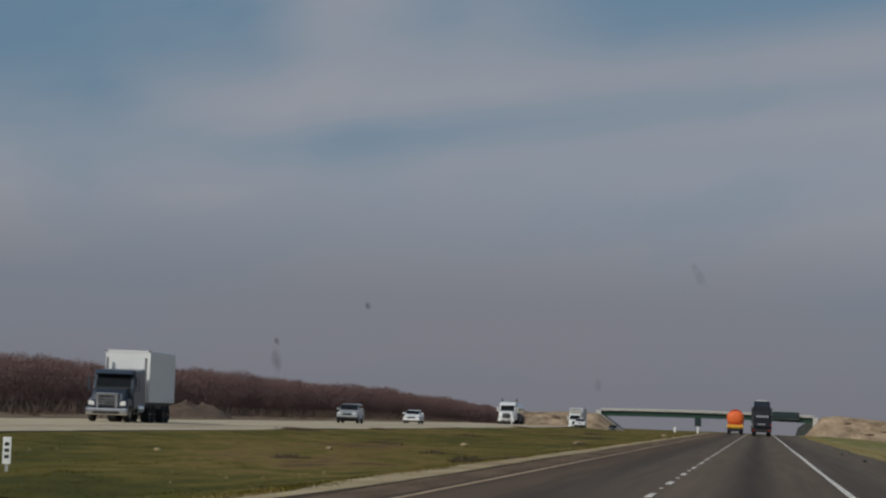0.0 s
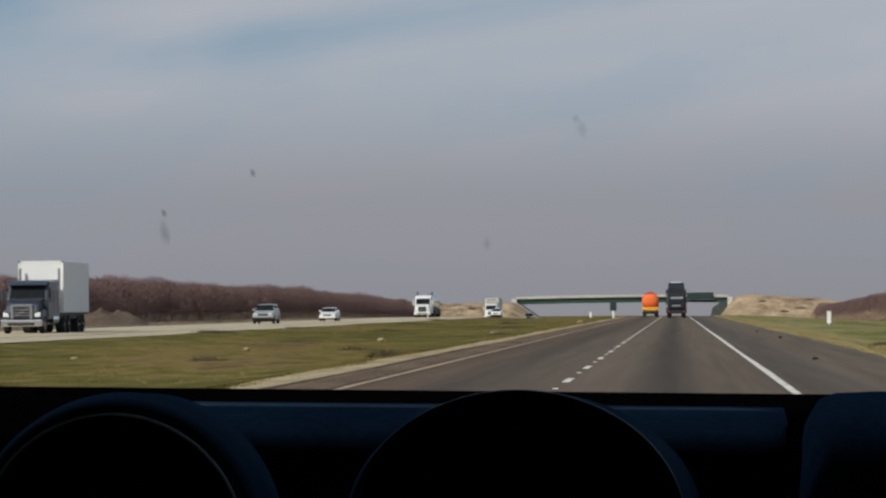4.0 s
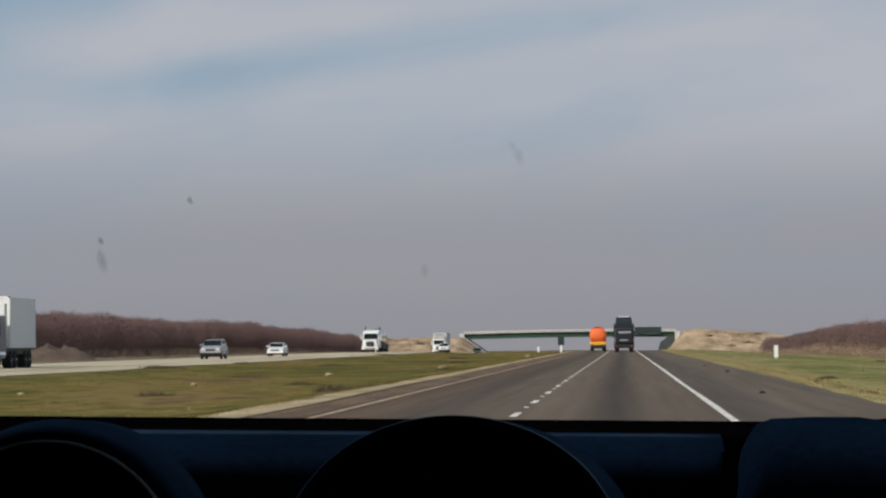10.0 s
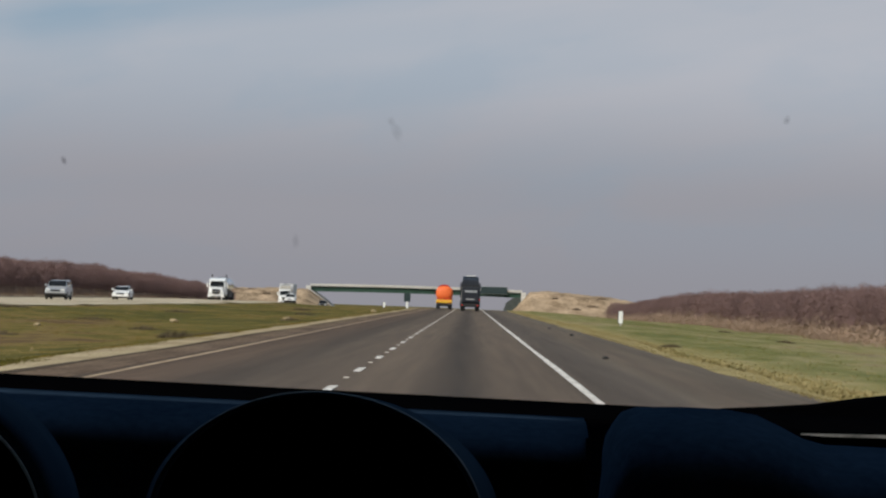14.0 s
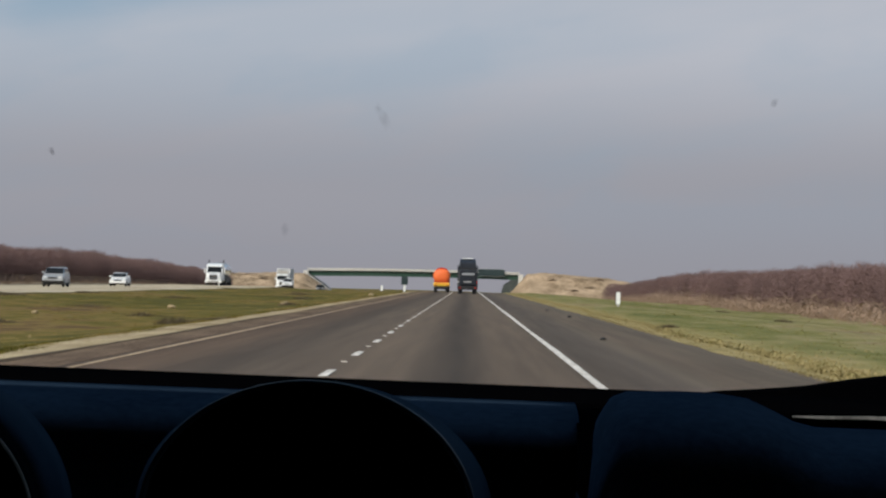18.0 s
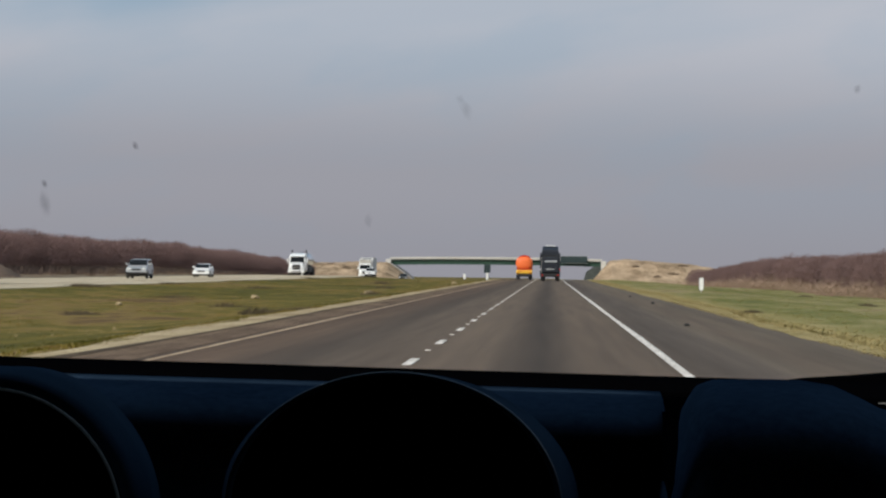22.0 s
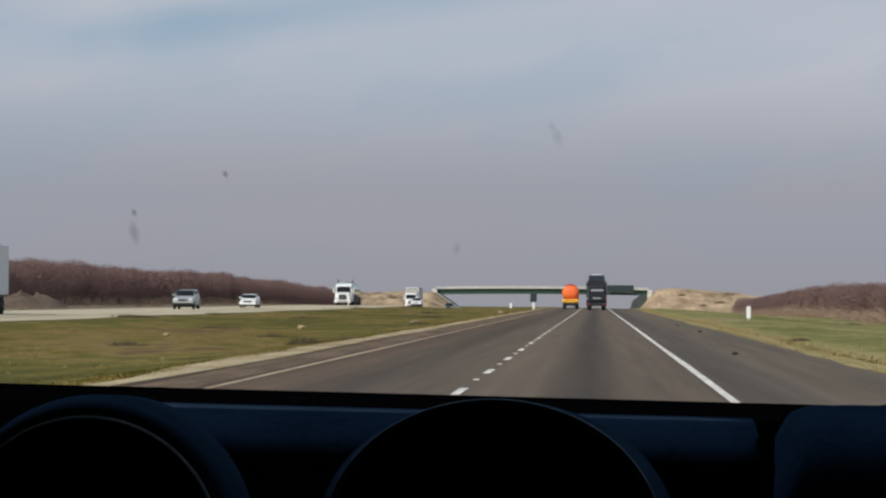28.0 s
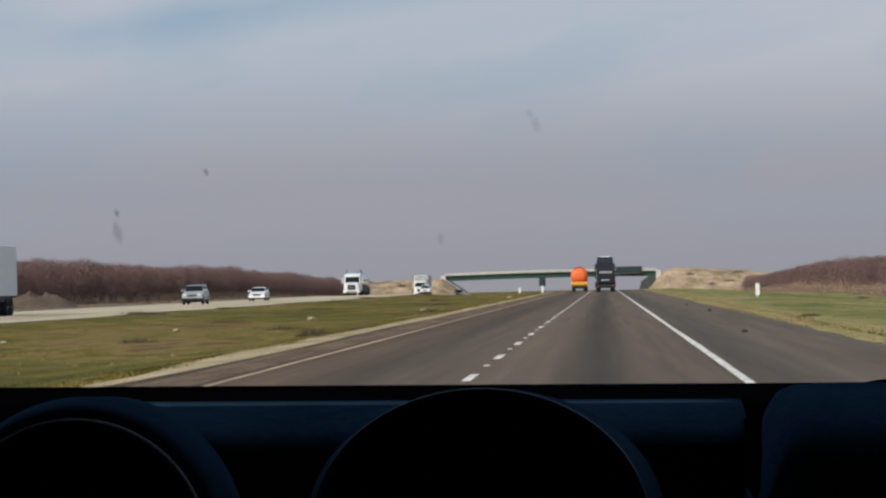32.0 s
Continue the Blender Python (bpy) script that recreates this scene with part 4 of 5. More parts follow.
# ---- signs and markers beside the road ----
def median_sign(x, y):
    t = thing("median_sign", "small dark road sign on a pale post", "sign")
    part("panel", boxes((-0.5, 0.5, -0.02, 0.02, 1.05, 2.35), bevel=0.03), M_SIGNGREEN, t, "dark green sign face")
    part("post", boxes((-0.16, 0.16, 0.02, 0.10, -0.3, 2.2)), M_MARKER, t, "white post")
    return stand(t, x, y)


median_sign(-9.6, 470)


def marker(x, y, h=1.0, w=0.24, label="white reflective roadside marker post"):
    t = thing("road_marker", label, "marker", "roadside markers")
    part("post", boxes((-0.035, 0.035, -0.02, 0.02, -0.15, h * 0.5), bevel=0.005), M_POST, t)
    part("paddle", boxes((-w / 2, w / 2, -0.03, -0.015, h * 0.18, h), bevel=0.006), M_MARKER, t, "white reflective paddle")
    part("back", boxes((-w / 2 - 0.03, -w / 2 + 0.02, -0.014, 0.01, h * 0.12, h * 0.98)), M_DARKCAR, t, "dark back plate")
    return stand(t, x, y)


marker(9.7, 196, 0.95, 0.27)
marker(-13.0, 466, 0.95, 0.34, "short white post near the small median sign")
marker(-44.0, 330, 1.1, 0.3, "small white marker beyond the oncoming road")
marker(-45.5, 560, 1.1, 0.3, "small white marker beyond the oncoming road")


def small_sign(x, y):
    t = thing("small_sign", "small white sign on a short post before the orchard", "sign")
    part("panel", boxes((-0.38, 0.38, -0.02, 0.02, 0.95, 1.6), bevel=0.03), M_MARKER, t)
    part("post", boxes((-0.05, 0.05, 0.02, 0.08, -0.2, 1.5)), M_BLACK, t)
    return stand(t, x, y)


small_sign(-52, 262)


def mile_marker(x, y):
    t = thing("mile_marker", "white upright mile marker with dark bars", "marker", "roadside markers")
    part("plate", boxes((-0.09, 0.09, -0.02, 0.0, 0.20, 0.76), bevel=0.01), M_MARKER, t)
    part("post", boxes((-0.03, 0.03, 0.0, 0.03, -0.2, 0.72)), M_POST, t)
    for z in (0.58, 0.45, 0.32):
        part("lettering", boxes((-0.05, 0.05, -0.025, -0.02, z, z + 0.07)), M_DARKCAR, t, "dark bar")
    return stand(t, x, y)


mile_marker(-15.5, 62)


def mound(x, y, rx, ry, h):
    vs, fs, n, m = [], [], 40, 12
    for i in range(m + 1):
        r = i / m
        for k in range(n):
            a = 2 * math.pi * k / n
            px, py = math.cos(a) * r * rx, math.sin(a) * r * ry
            z = h * (1 - r * r) ** 0.9 * (1 + 0.38 * noise.noise(Vector((px * 0.8, py * 0.8, 2.0))) + 0.22 * noise.noise(Vector((px * 2.3, py * 2.3, 6.0)))) - 0.1
            vs.append((x + px, y + py, land(x + px, y + py) + z))
    for i in range(m):
        for k in range(n):
            fs.append((i * n + k, i * n + (k + 1) % n, (i + 1) * n + (k + 1) % n, (i + 1) * n + k))
    return tagged(raw("dirt_mound", vs, fs, M_MOUND, True), "rounded heap of bare brown earth before the orchard", "mound")


mound(-50.5, 268, 4.2, 5.0, 1.35)

# ---- orchards ----
def tree_meshes(seed, h=5.2, twigs=420):
    rnd = random.Random(seed)
    tb = bmesh.new()
    limbs = []

    def limb(p, d, length, r0, r1, depth):
        q = p + d * length
        side = d.orthogonal().normalized()
        up = d.cross(side)
        a = [tb.verts.new(p + (side * math.cos(k * 1.2566) + up * math.sin(k * 1.2566)) * r0) for k in range(5)]
        b = [tb.verts.new(q + (side * math.cos(k * 1.2566) + up * math.sin(k * 1.2566)) * r1) for k in range(5)]
        for k in range(5):
            tb.faces.new((a[k], a[(k + 1) % 5], b[(k + 1) % 5], b[k]))
        limbs.append((p, q, depth))
        if depth < 3:
            for _ in range(4 if depth == 0 else 3):
                nd = (d + Vector((rnd.uniform(-1, 1), rnd.uniform(-1, 1), rnd.uniform(-0.05, 0.7))) * (0.75 if depth == 0 else 0.6)).normalized()
                limb(q, nd, length * rnd.uniform(0.65, 0.95) * (1.25 if depth == 0 else 0.8), r1, r1 * 0.55, depth + 1)

    limb(Vector((0, 0, -0.1)), Vector((rnd.uniform(-0.08, 0.08), rnd.uniform(-0.08, 0.08), 1)).normalized(), h * 0.22, 0.17, 0.12, 0)
    me_t = bpy.data.meshes.new("trunk")
    tb.to_mesh(me_t)
    tb.free()
    me_t.materials.append(M_BARK)
    vs, fs = [], []
    while len(fs) < twigs:
        p = Vector((rnd.uniform(-1, 1), rnd.uniform(-1, 1), rnd.uniform(-1, 1)))
        if p.length > 1 or (p.length < 0.45 and rnd.random() < 0.6):
            continue
        lump = 1 + 0.22 * noise.noise(p * 1.6 + Vector((seed, 0, 0)))
        s = Vector((p.x * 2.35 * lump, p.y * 2.35 * lump, h * 0.54 + p.z * h * 0.42 * lump))
        d = (Vector((p.x, p.y, p.z * 0.5 + 0.45)) * 0.8 + Vector((rnd.uniform(-1, 1), rnd.uniform(-1, 1), rnd.uniform(-0.8, 0.8)))).normalized()
        e = s + d * rnd.uniform(0.22, 0.62)
        w = d.cross(Vector((rnd.uniform(-1, 1), rnd.uniform(-1, 1), rnd.uniform(-1, 1)))).normalized() * rnd.uniform(0.010, 0.024)
        k = len(vs)
        vs += [s - w, s + w, e]
        fs.append((k, k + 1, k + 2))
    me_c = bpy.data.meshes.new("crown")
    me_c.from_pydata(vs, [], fs)
    me_c.materials.append(M_TWIG)
    return me_t, me_c


TREES = [tree_meshes(40 + k, 5.0 + 0.15 * (k % 4), 5600) for k in range(7)]
rnd = random.Random(5)


def orchard_tree(x, y, scale, label):
    t = thing("orchard_tree", label, "tree", "orchard trees")
    mt, mc = TREES[rnd.randrange(7)]
    for nm, me in (("trunk", mt), ("crown", mc)):
        ob = new(nm, me)
        ob.parent = t
    t.matrix_basis = Matrix.Translation((x, y, land(x, y) - 0.02)) @ Matrix.Rotation(rnd.uniform(0, 6.28), 4, "Z") @ Matrix.Diagonal((scale * 1.12, scale * 1.12, scale, 1))


def tree_field(name, spots, label):
    """Rows further back, joined."""
    vs, fs = [], []
    data = []
    for mt, mc in TREES:
        v = np.array([q.co for q in mc.vertices])
        f = np.array([list(p.vertices) for p in mc.polygons])
        data.append((v, f))
    base = 0
    for x, y, s in spots:
        v, f = data[rnd.randrange(7)]
        a = rnd.uniform(0, 6.28)
        c, d = math.cos(a), math.sin(a)
        w = np.stack((v[:, 0] * c - v[:, 1] * d, v[:, 0] * d + v[:, 1] * c, v[:, 2]), 1) * s
        w += np.array((x, y, land(x, y)))
        keep = f[::8] if abs(x) > 72 else f[::4]
        vs.append(w[keep].reshape(-1, 3))
        fs.append(np.arange(keep.size).reshape(-1, 3) + base)
        base += keep.size
    V, F = np.concatenate(vs), np.concatenate(fs)
    me = bpy.data.meshes.new(name)
    me.vertices.add(len(V))
    me.vertices.foreach_set("co", V.ravel().astype(np.float32))
    me.loops.add(F.size)
    me.loops.foreach_set("vertex_index", F.ravel().astype(np.int32))
    me.polygons.add(len(F))
    me.polygons.foreach_set("loop_start", np.arange(0, F.size, 3, dtype=np.int32))
    me.update(calc_edges=True)
    me.materials.append(M_TWIG)
    return tagged(new(name, me), label, "trees", kind="stuff")


for k in range(130):
    y = 175 + k * 4.6 + rnd.uniform(-0.6, 0.6)
    orchard_tree(-61 + rnd.uniform(-0.7, 0.7), y, rnd.uniform(0.87, 0.98), "leafless brown orchard tree in a dense row")
for k in range(106):
    y = 190 + k * 5.4 + rnd.uniform(-0.6, 0.6)
    orchard_tree(37 + rnd.uniform(-0.7, 0.7), y, rnd.uniform(0.86, 1.02), "leafless reddish-brown orchard tree in a dense row")
spots = []
for row in range(1, 7):
    for k in range(118):
        spots.append((-61 - 5.5 * row + rnd.uniform(-0.8, 0.8), 170 + k * 5.2 + rnd.uniform(-1, 1), rnd.uniform(0.86, 1.0) * (1 + 0.025 * row)))
tree_field("orchard_left_rows", spots, "dense leafless purple-brown orchard rows")
spots = []
for row in range(1, 7):
    for k in range(104):
        y = 190 + k * 5.5 + rnd.uniform(-1, 1)
        spots.append((37 + 5.5 * row + rnd.uniform(-0.8, 0.8), y, rnd.uniform(0.88, 1.0) * (1 + 0.03 * row)))
tree_field("orchard_right_rows", spots, "dense leafless reddish-brown orchard rows")


def tufts(name, count, area, height, width, material, label, category, lean=0.5, dense=None, seed=1, blades=4):
    """Loose blades standing on the land."""
    r = np.random.RandomState(seed)
    vs, fs = [], []
    made = 0
    while made < count:
        x0, x1, y0, y1 = area
        x, y = r.uniform(x0, x1), y0 + (y1 - y0) * r.rand() ** 1.5
        if dense and r.rand() > dense(x, y):
            made += 1
            continue
        z = land(x, y) + rough(x, y) - 0.02
        for _ in range(blades):
            a, h = r.uniform(0, 6.28), height * r.uniform(0.45, 1.2)
            bx, by = x + r.uniform(-1, 1) * width * 3, y + r.uniform(-1, 1) * width * 3
            dx, dy = math.cos(a) * width / 2, math.sin(a) * width / 2
            lx, ly = r.uniform(-1, 1) * lean * h, r.uniform(-1, 1) * lean * h
            k = len(vs)
            vs += [(bx - dx, by - dy, z), (bx + dx, by + dy, z), (bx + lx, by + ly, z + h)]
            fs.append((k, k + 1, k + 2))
        made += 1
    return tagged(raw(name, vs, fs, material), label, category, kind="stuff")


def patchy(x, y):
    return 0.25 + 0.75 * (noise.noise(Vector((x * 0.15, y * 0.05, 7.0))) > -0.1)


tufts("median_grass", 28000, (-27.8, -8.3, 38, 420), 0.05, 0.03, M_BLADE, "short green grass on the wide median", "grass", lean=1.3, dense=patchy, seed=3)
tufts("roadside_grass", 36000, (6.0, 34.0, 40, 520), 0.055, 0.032, M_FRESHBLADE, "short green grass beside the road", "grass", lean=1.3, dense=patchy, seed=4)
tufts("dry_verge_grass", 30000, (5.3, 9.0, 38, 420), 0.062, 0.035, M_STRAW, "bleached dry grass along the asphalt edge", "grass", lean=1.3, seed=5, dense=lambda x, y: max(0.03, 1.0 - (x - 5.4) / (1.6 + 1.4 * noise.noise(Vector((y * 0.03, 0.0, 71.0))))))
tufts("gravel_weeds", 1500, (-8.9, -7.8, 38, 350), 0.045, 0.02, M_DRY, "sparse dry weeds on the gravel verge", "grass", lean=0.9, seed=6)
tufts("verge_grass", 9000, (-8.5, -7.45, 38, 380), 0.045, 0.04, M_BLADE, "olive grass creeping over the gravel verge", "grass", lean=1.2, seed=15,
      dense=lambda x, y: 1.0 if x < -8.0 + 0.9 * noise.noise(Vector((x * 0.5, y * 0.10, 81.0))) else 0.02)
tufts("median_straw", 1800, (-24.0, -9, 40, 300), 0.09, 0.02, M_DRY, "patches of bleached straw in the median grass", "grass", lean=0.9, seed=7,
      dense=lambda x, y: 1.0 if noise.noise(Vector((x * 0.3, y * 0.05, 17.0))) > 0.25 else 0.03)
tufts("orchard_weeds_left", 9000, (-66, -55.5, 150, 780), 1.0, 0.14, M_ORCHARDFLOOR, "tall dull weeds under the orchard trees", "weeds", lean=0.7, seed=8)
tufts("orchard_weeds_right", 7000, (35.5, 44, 150, 800), 0.7, 0.14, M_ORCHARDFLOOR, "tall dull weeds under the orchard trees", "weeds", lean=0.7, seed=13)
tufts("track_weeds", 2500, (-56, -46, 150, 700), 0.35, 0.08, M_BRUSH, "low dry weeds on the bare strip", "weeds", lean=0.9, seed=14,
      dense=lambda x, y: 1.0 if noise.noise(Vector((x * 0.2, y * 0.04, 27.0))) > 0.1 else 0.1)
# Dark weeds added in place of the shadow under the raised road's edge.
tufts("carriageway_edge_shadow", 7000, (-28.9, -27.3, 90, 620), 0.13, 0.09, M_DARKWEED, "dark weeds added as the shadow along the edge of the raised road", "weeds", lean=0.9, seed=10,
      dense=lambda x, y: 1.0 if noise.noise(Vector((x * 0.1, y * 0.035, 37.0))) > 0.26 else 0.0)
tufts("verge_edge_weeds", 5000, (-8.9, -7.9, 60, 420), 0.06, 0.06, M_DARKWEED, "dark weeds where the gravel meets the grass", "weeds", lean=0.9, seed=11,
      dense=lambda x, y: 1.0 if noise.noise(Vector((x * 0.1, y * 0.045, 47.0))) > 0.26 else 0.0)


def brush(name, count, area, r0, r1, material, label, seed, keep=None):
    """Rounded dry bushes of many fine twigs, standing shoulder to shoulder."""
    q = np.random.RandomState(seed)
    vs, fs = [], []
    for _ in range(count):
        x, y = q.uniform(area[0], area[1]), q.uniform(area[2], area[3])
        if keep and not keep(x, y):
            continue
        r = r0 + (r1 - r0) * q.rand() ** 2
        h, z = r * q.uniform(0.8, 1.25), land(x, y)
        for _ in range(240):
            a, e = q.uniform(0, 6.28), math.asin(q.uniform(0.0, 1.0))
            d = q.uniform(0.35, 1.0)
            px, py, pz = x + r * d * math.cos(a) * math.cos(e), y + r * d * math.sin(a) * math.cos(e), z + h * d * math.sin(e)
            b, l, w = q.uniform(0, 6.28), q.uniform(0.08, 0.22) * r, q.uniform(0.02, 0.05)
            k = len(vs)
            vs += [(px - w * math.sin(b), py - w * math.cos(b), pz - 0.05), (px + w * math.sin(b), py + w * math.cos(b), pz - 0.05),
                   (px + l * math.cos(a) * 0.8, py + l * math.sin(a) * 0.8, pz + l * q.uniform(0.1, 0.9))]
            fs.append((k, k + 1, k + 2))
    return tagged(raw(name, vs, fs, material), label, "bushes", kind="stuff")


brush("orchard_brush_right", 640, (26.5, 34.5, 150, 760), 0.85, 2.0, M_PINKBRUSH, "rounded dry pinkish-brown brush along the orchard edge", 9,
      lambda x, y: x > 29.5 + 4 * noise.noise(Vector((y * 0.03, 0.0, 2.0))))
brush("orchard_brush_left", 420, (-59.5, -47, 150, 700), 0.35, 1.2, M_BRUSH, "dull brown bushes and dead weeds before the orchard", 12,
      lambda x, y: x < -55 or noise.noise(Vector((x * 0.15, y * 0.05, 57.0))) > 0.15)


def clump(x, y, r, h, label, seed, material=M_DARKWEED):
    q = np.random.RandomState(seed)
    vs, fs = [], []
    for _ in range(320):
        a, d = q.uniform(0, 6.28), r * q.rand() ** 0.6
        px, py = math.cos(a) * d * 1.3, math.sin(a) * d
        hh = h * (1 - (d / r) ** 2 * 0.7) * q.uniform(0.2, 0.75)
        w = q.uniform(0.02, 0.05)
        b = q.uniform(0, 3.14)
        k = len(vs)
        vs += [(px - w * math.cos(b), py - w * math.sin(b), -0.12), (px + w * math.cos(b), py + w * math.sin(b), -0.12), (px + q.uniform(-0.45, 0.45) * r, py + q.uniform(-0.45, 0.45) * r, hh)]
        fs.append((k, k + 1, k + 2))
    ob = raw("weed_clump", vs, fs, material)
    tagged(ob, label, "weeds", "weed clumps")
    ob.matrix_basis = Matrix.Translation((x, y, land(x, y) + rough(x, y)))
    return ob


for k, (x, y, r, h) in enumerate(((-8.8, 92, 0.45, 0.42), (-12.5, 118, 0.6, 0.30), (-14.8, 96, 0.5, 0.28), (-18.5, 150, 0.9, 0.35), (-10.2, 175, 0.5, 0.4), (-20.5, 215, 1.0, 0.4),
                                  (-13.0, 240, 0.7, 0.45), (-16.5, 300, 0.9, 0.5), (15.5, 150, 0.4, 0.25), (20.0, 240, 0.5, 0.3), (6.6, 100, 0.3, 0.2))):
    clump(x, y, r, h, "low brown dead weed clump in the grass", 60 + k)


for k, (side, u, w, r) in enumerate(((-1, 0.22, -0.36, 2.2), (-1, 0.30, -0.34, 1.6), (-1, 0.38, -0.50, 1.8), (-1, 0.16, -0.55, 1.2), (1, 0.35, -0.40, 1.5), (1, 0.55, -0.5, 1.6), (1, 0.22, -0.7, 1.2), (1, 0.12, -0.5, 1.0), (1, 0.45, -0.62, 1.8), (1, 0.68, -0.5, 1.9), (1, 0.62, -0.72, 1.5), (1, 0.80, -0.6, 1.8), (1, 0.30, -0.6, 1.4), (-1, 0.10, -0.7, 1.2), (-1, 0.5, -0.6, 1.6))):
    ob = clump(0, 0, r, 1.3, "dry brown scrub on the sandy bank", 90 + k, M_BRUSH)
    ob.matrix_basis = Matrix.Translation(bank_shape(side, u, w))


def stone(x, y, s, material, name, label, seed, lift=0.0):
    bm = bmesh.new()
    bmesh.ops.create_icosphere(bm, subdivisions=2, radius=s)
    for q in bm.verts:
        q.co *= 1 + 0.35 * noise.noise(q.co * (2.0 / s) + Vector((seed, 0, 0)))
        q.co.z *= 0.55
    ob = part(name, bm, material, None)
    tagged(ob, label, name.replace("_", " "), "scattered " + name)
    ob.matrix_basis = Matrix.Translation((x, y, land(x, y) + s * 0.3 + lift))
    return ob


for k, (x, y, s) in enumerate(((-11.0, 185, 0.28), (-14.5, 150, 0.22), (-9.4, 300, 0.3), (-17.0, 120, 0.14), (-19.5, 98, 0.13))):
    stone(x, y, s, M_GRAVEL, "pale_stone", "pale stone lying in the median grass", k)
for k, (x, y, s) in enumerate(((3.4, 76, 0.08), (4.3, 128, 0.09), (4.2, 160, 0.07))):
    stone(x, y, s, M_TYRE, "tyre_scrap", "torn black tyre scrap on the shoulder", 20 + k)

# dashes and raised reflectors between the lanes
dash_me = boxes((-0.065, 0.065, -1.5, 1.5, 0.0, 0.008))
dash_mesh = bpy.data.meshes.new("lane_dash")
dash_me.to_mesh(dash_mesh)
dash_me.free()
dash_mesh.materials.append(M_WHITE_LINE)
dot_bm = boxes((-0.05, 0.05, -0.05, 0.05, 0.0, 0.02), bevel=0.008)
dot_mesh = bpy.data.meshes.new("road_stud")
dot_bm.to_mesh(dot_mesh)
dot_bm.free()
dot_mesh.materials.append(M_WHITE_LINE)
for k in range(-2, 74):
    y = 44.0 + 12.19 * k
    for me, nm, yy in ((dash_mesh, "lane_dash", y), (dot_mesh, "road_stud", y + 6.1)):
        ob = new(nm, me)
        ob.parent = road
        ob.matrix_basis = Matrix.Translation((-2.0, yy, fall(yy) + 0.004)) @ Matrix.Rotation(math.atan((fall(yy + 2) - fall(yy - 2)) / 4), 4, "X")


# ---- the car that carries the camera ----
car_in = thing("passenger_car", "dark car interior with a bluish black dashboard behind a windscreen", "car")
XL, XR = -1.05, 0.75
part("floor_pan", boxes((XL, XR, -1.3, 3.0, 0.30, 0.36)), M_LINER, car_in)
# Unseen shell, closed overhead and behind to shade the dashboard.
part("roof", boxes((XL, XR, -1.3, 1.78, 1.80, 1.86), bevel=0.02), M_CARBODY, car_in)
part("headliner", boxes((XL + 0.03, XR - 0.03, -1.25, 1.72, 1.775, 1.795)), M_LINER, car_in)
part("rear_light_block", boxes((XL, XR, -1.36, -1.3, 0.30, 1.86)), M_CARBODY, car_in)
for x0, x1 in ((XL - 0.05, XL), (XR, XR + 0.05)):
    door = part("side_panel", boxes((x0, x1, -1.3, 3.0, 0.30, 1.15), (x0, x1, -1.3, 0.2, 1.15, 1.86), (x0, x1, 1.35, 1.5, 1.15, 1.86), (x0, x1, 0.2, 1.78, 1.76, 1.86)), M_CARBODY, car_in)
    # Unseen dark panes added to cut the side light on the dashboard.
    part("door_shade_pane", boxes((x0 + 0.022, x0 + 0.028, 0.2, 1.35, 1.15, 1.76), (x0 + 0.022, x0 + 0.028, 1.5, 1.76, 1.15, 1.76)), M_SIDEBLOCK, car_in, "unseen dark pane added to keep light off the dashboard")
    part("pillar", prism([(2.66, 1.15), (2.80, 1.15), (1.86, 1.86), (1.70, 1.86)], x0, x1, 0.01), M_CARBODY, car_in)
part("bonnet", prism([(2.85, 0.5), (2.85, 1.13), (3.5, 1.06), (4.15, 0.92), (4.3, 0.5)], XL, XR, 0.06), M_CARBODY, car_in)
for x in (XL + 0.08, XR - 0.08):
    for y in (3.45, -0.6):
        wheel(car_in, x, y, 0.33, 0.2, False)
SL = 0.577


def glass_z(y):
    return 1.42 + (2.45 - y) * SL


gv = [(XL, 2.74, glass_z(2.74)), (XR, 2.74, glass_z(2.74)), (XR, 1.79, glass_z(1.79)), (XL, 1.79, glass_z(1.79))]
glass = raw("windscreen", gv + [(x, y + 0.003, z + 0.005) for x, y, z in gv], [(0, 1, 2, 3), (7, 6, 5, 4), (0, 4, 5, 1), (1, 5, 6, 2), (2, 6, 7, 3), (3, 7, 4, 0)], M_GLASS)
glass.parent = car_in
glass["label"] = "clear curved windscreen"
glass.visible_shadow = False

# dashboard: a black rim under the glass, a sloping padded top, two hooded instrument cowls and a rounded end pod
dash = part("dashboard", bmesh.new(), M_DASHDARK, car_in, "bluish black padded dashboard")


def section(pts, x0, x1, name, material, nxs=12, tilt=0.0, parent=dash, smooth=True, label=""):
    rings = []
    for i in range(nxs + 1):
        x = x0 + (x1 - x0) * i / nxs
        rings.append([(x, y, z + tilt * (x + 0.12)) for y, z in pts])
    return part(name, loft(rings), material, parent, label, smooth)


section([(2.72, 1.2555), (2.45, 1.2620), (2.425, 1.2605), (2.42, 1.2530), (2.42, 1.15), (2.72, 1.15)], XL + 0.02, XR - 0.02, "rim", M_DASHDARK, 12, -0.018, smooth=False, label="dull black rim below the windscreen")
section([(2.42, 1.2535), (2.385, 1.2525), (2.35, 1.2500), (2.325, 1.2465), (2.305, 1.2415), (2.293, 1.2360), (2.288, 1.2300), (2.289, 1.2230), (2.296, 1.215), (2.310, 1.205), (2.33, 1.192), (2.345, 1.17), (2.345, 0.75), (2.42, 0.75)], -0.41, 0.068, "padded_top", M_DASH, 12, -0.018)
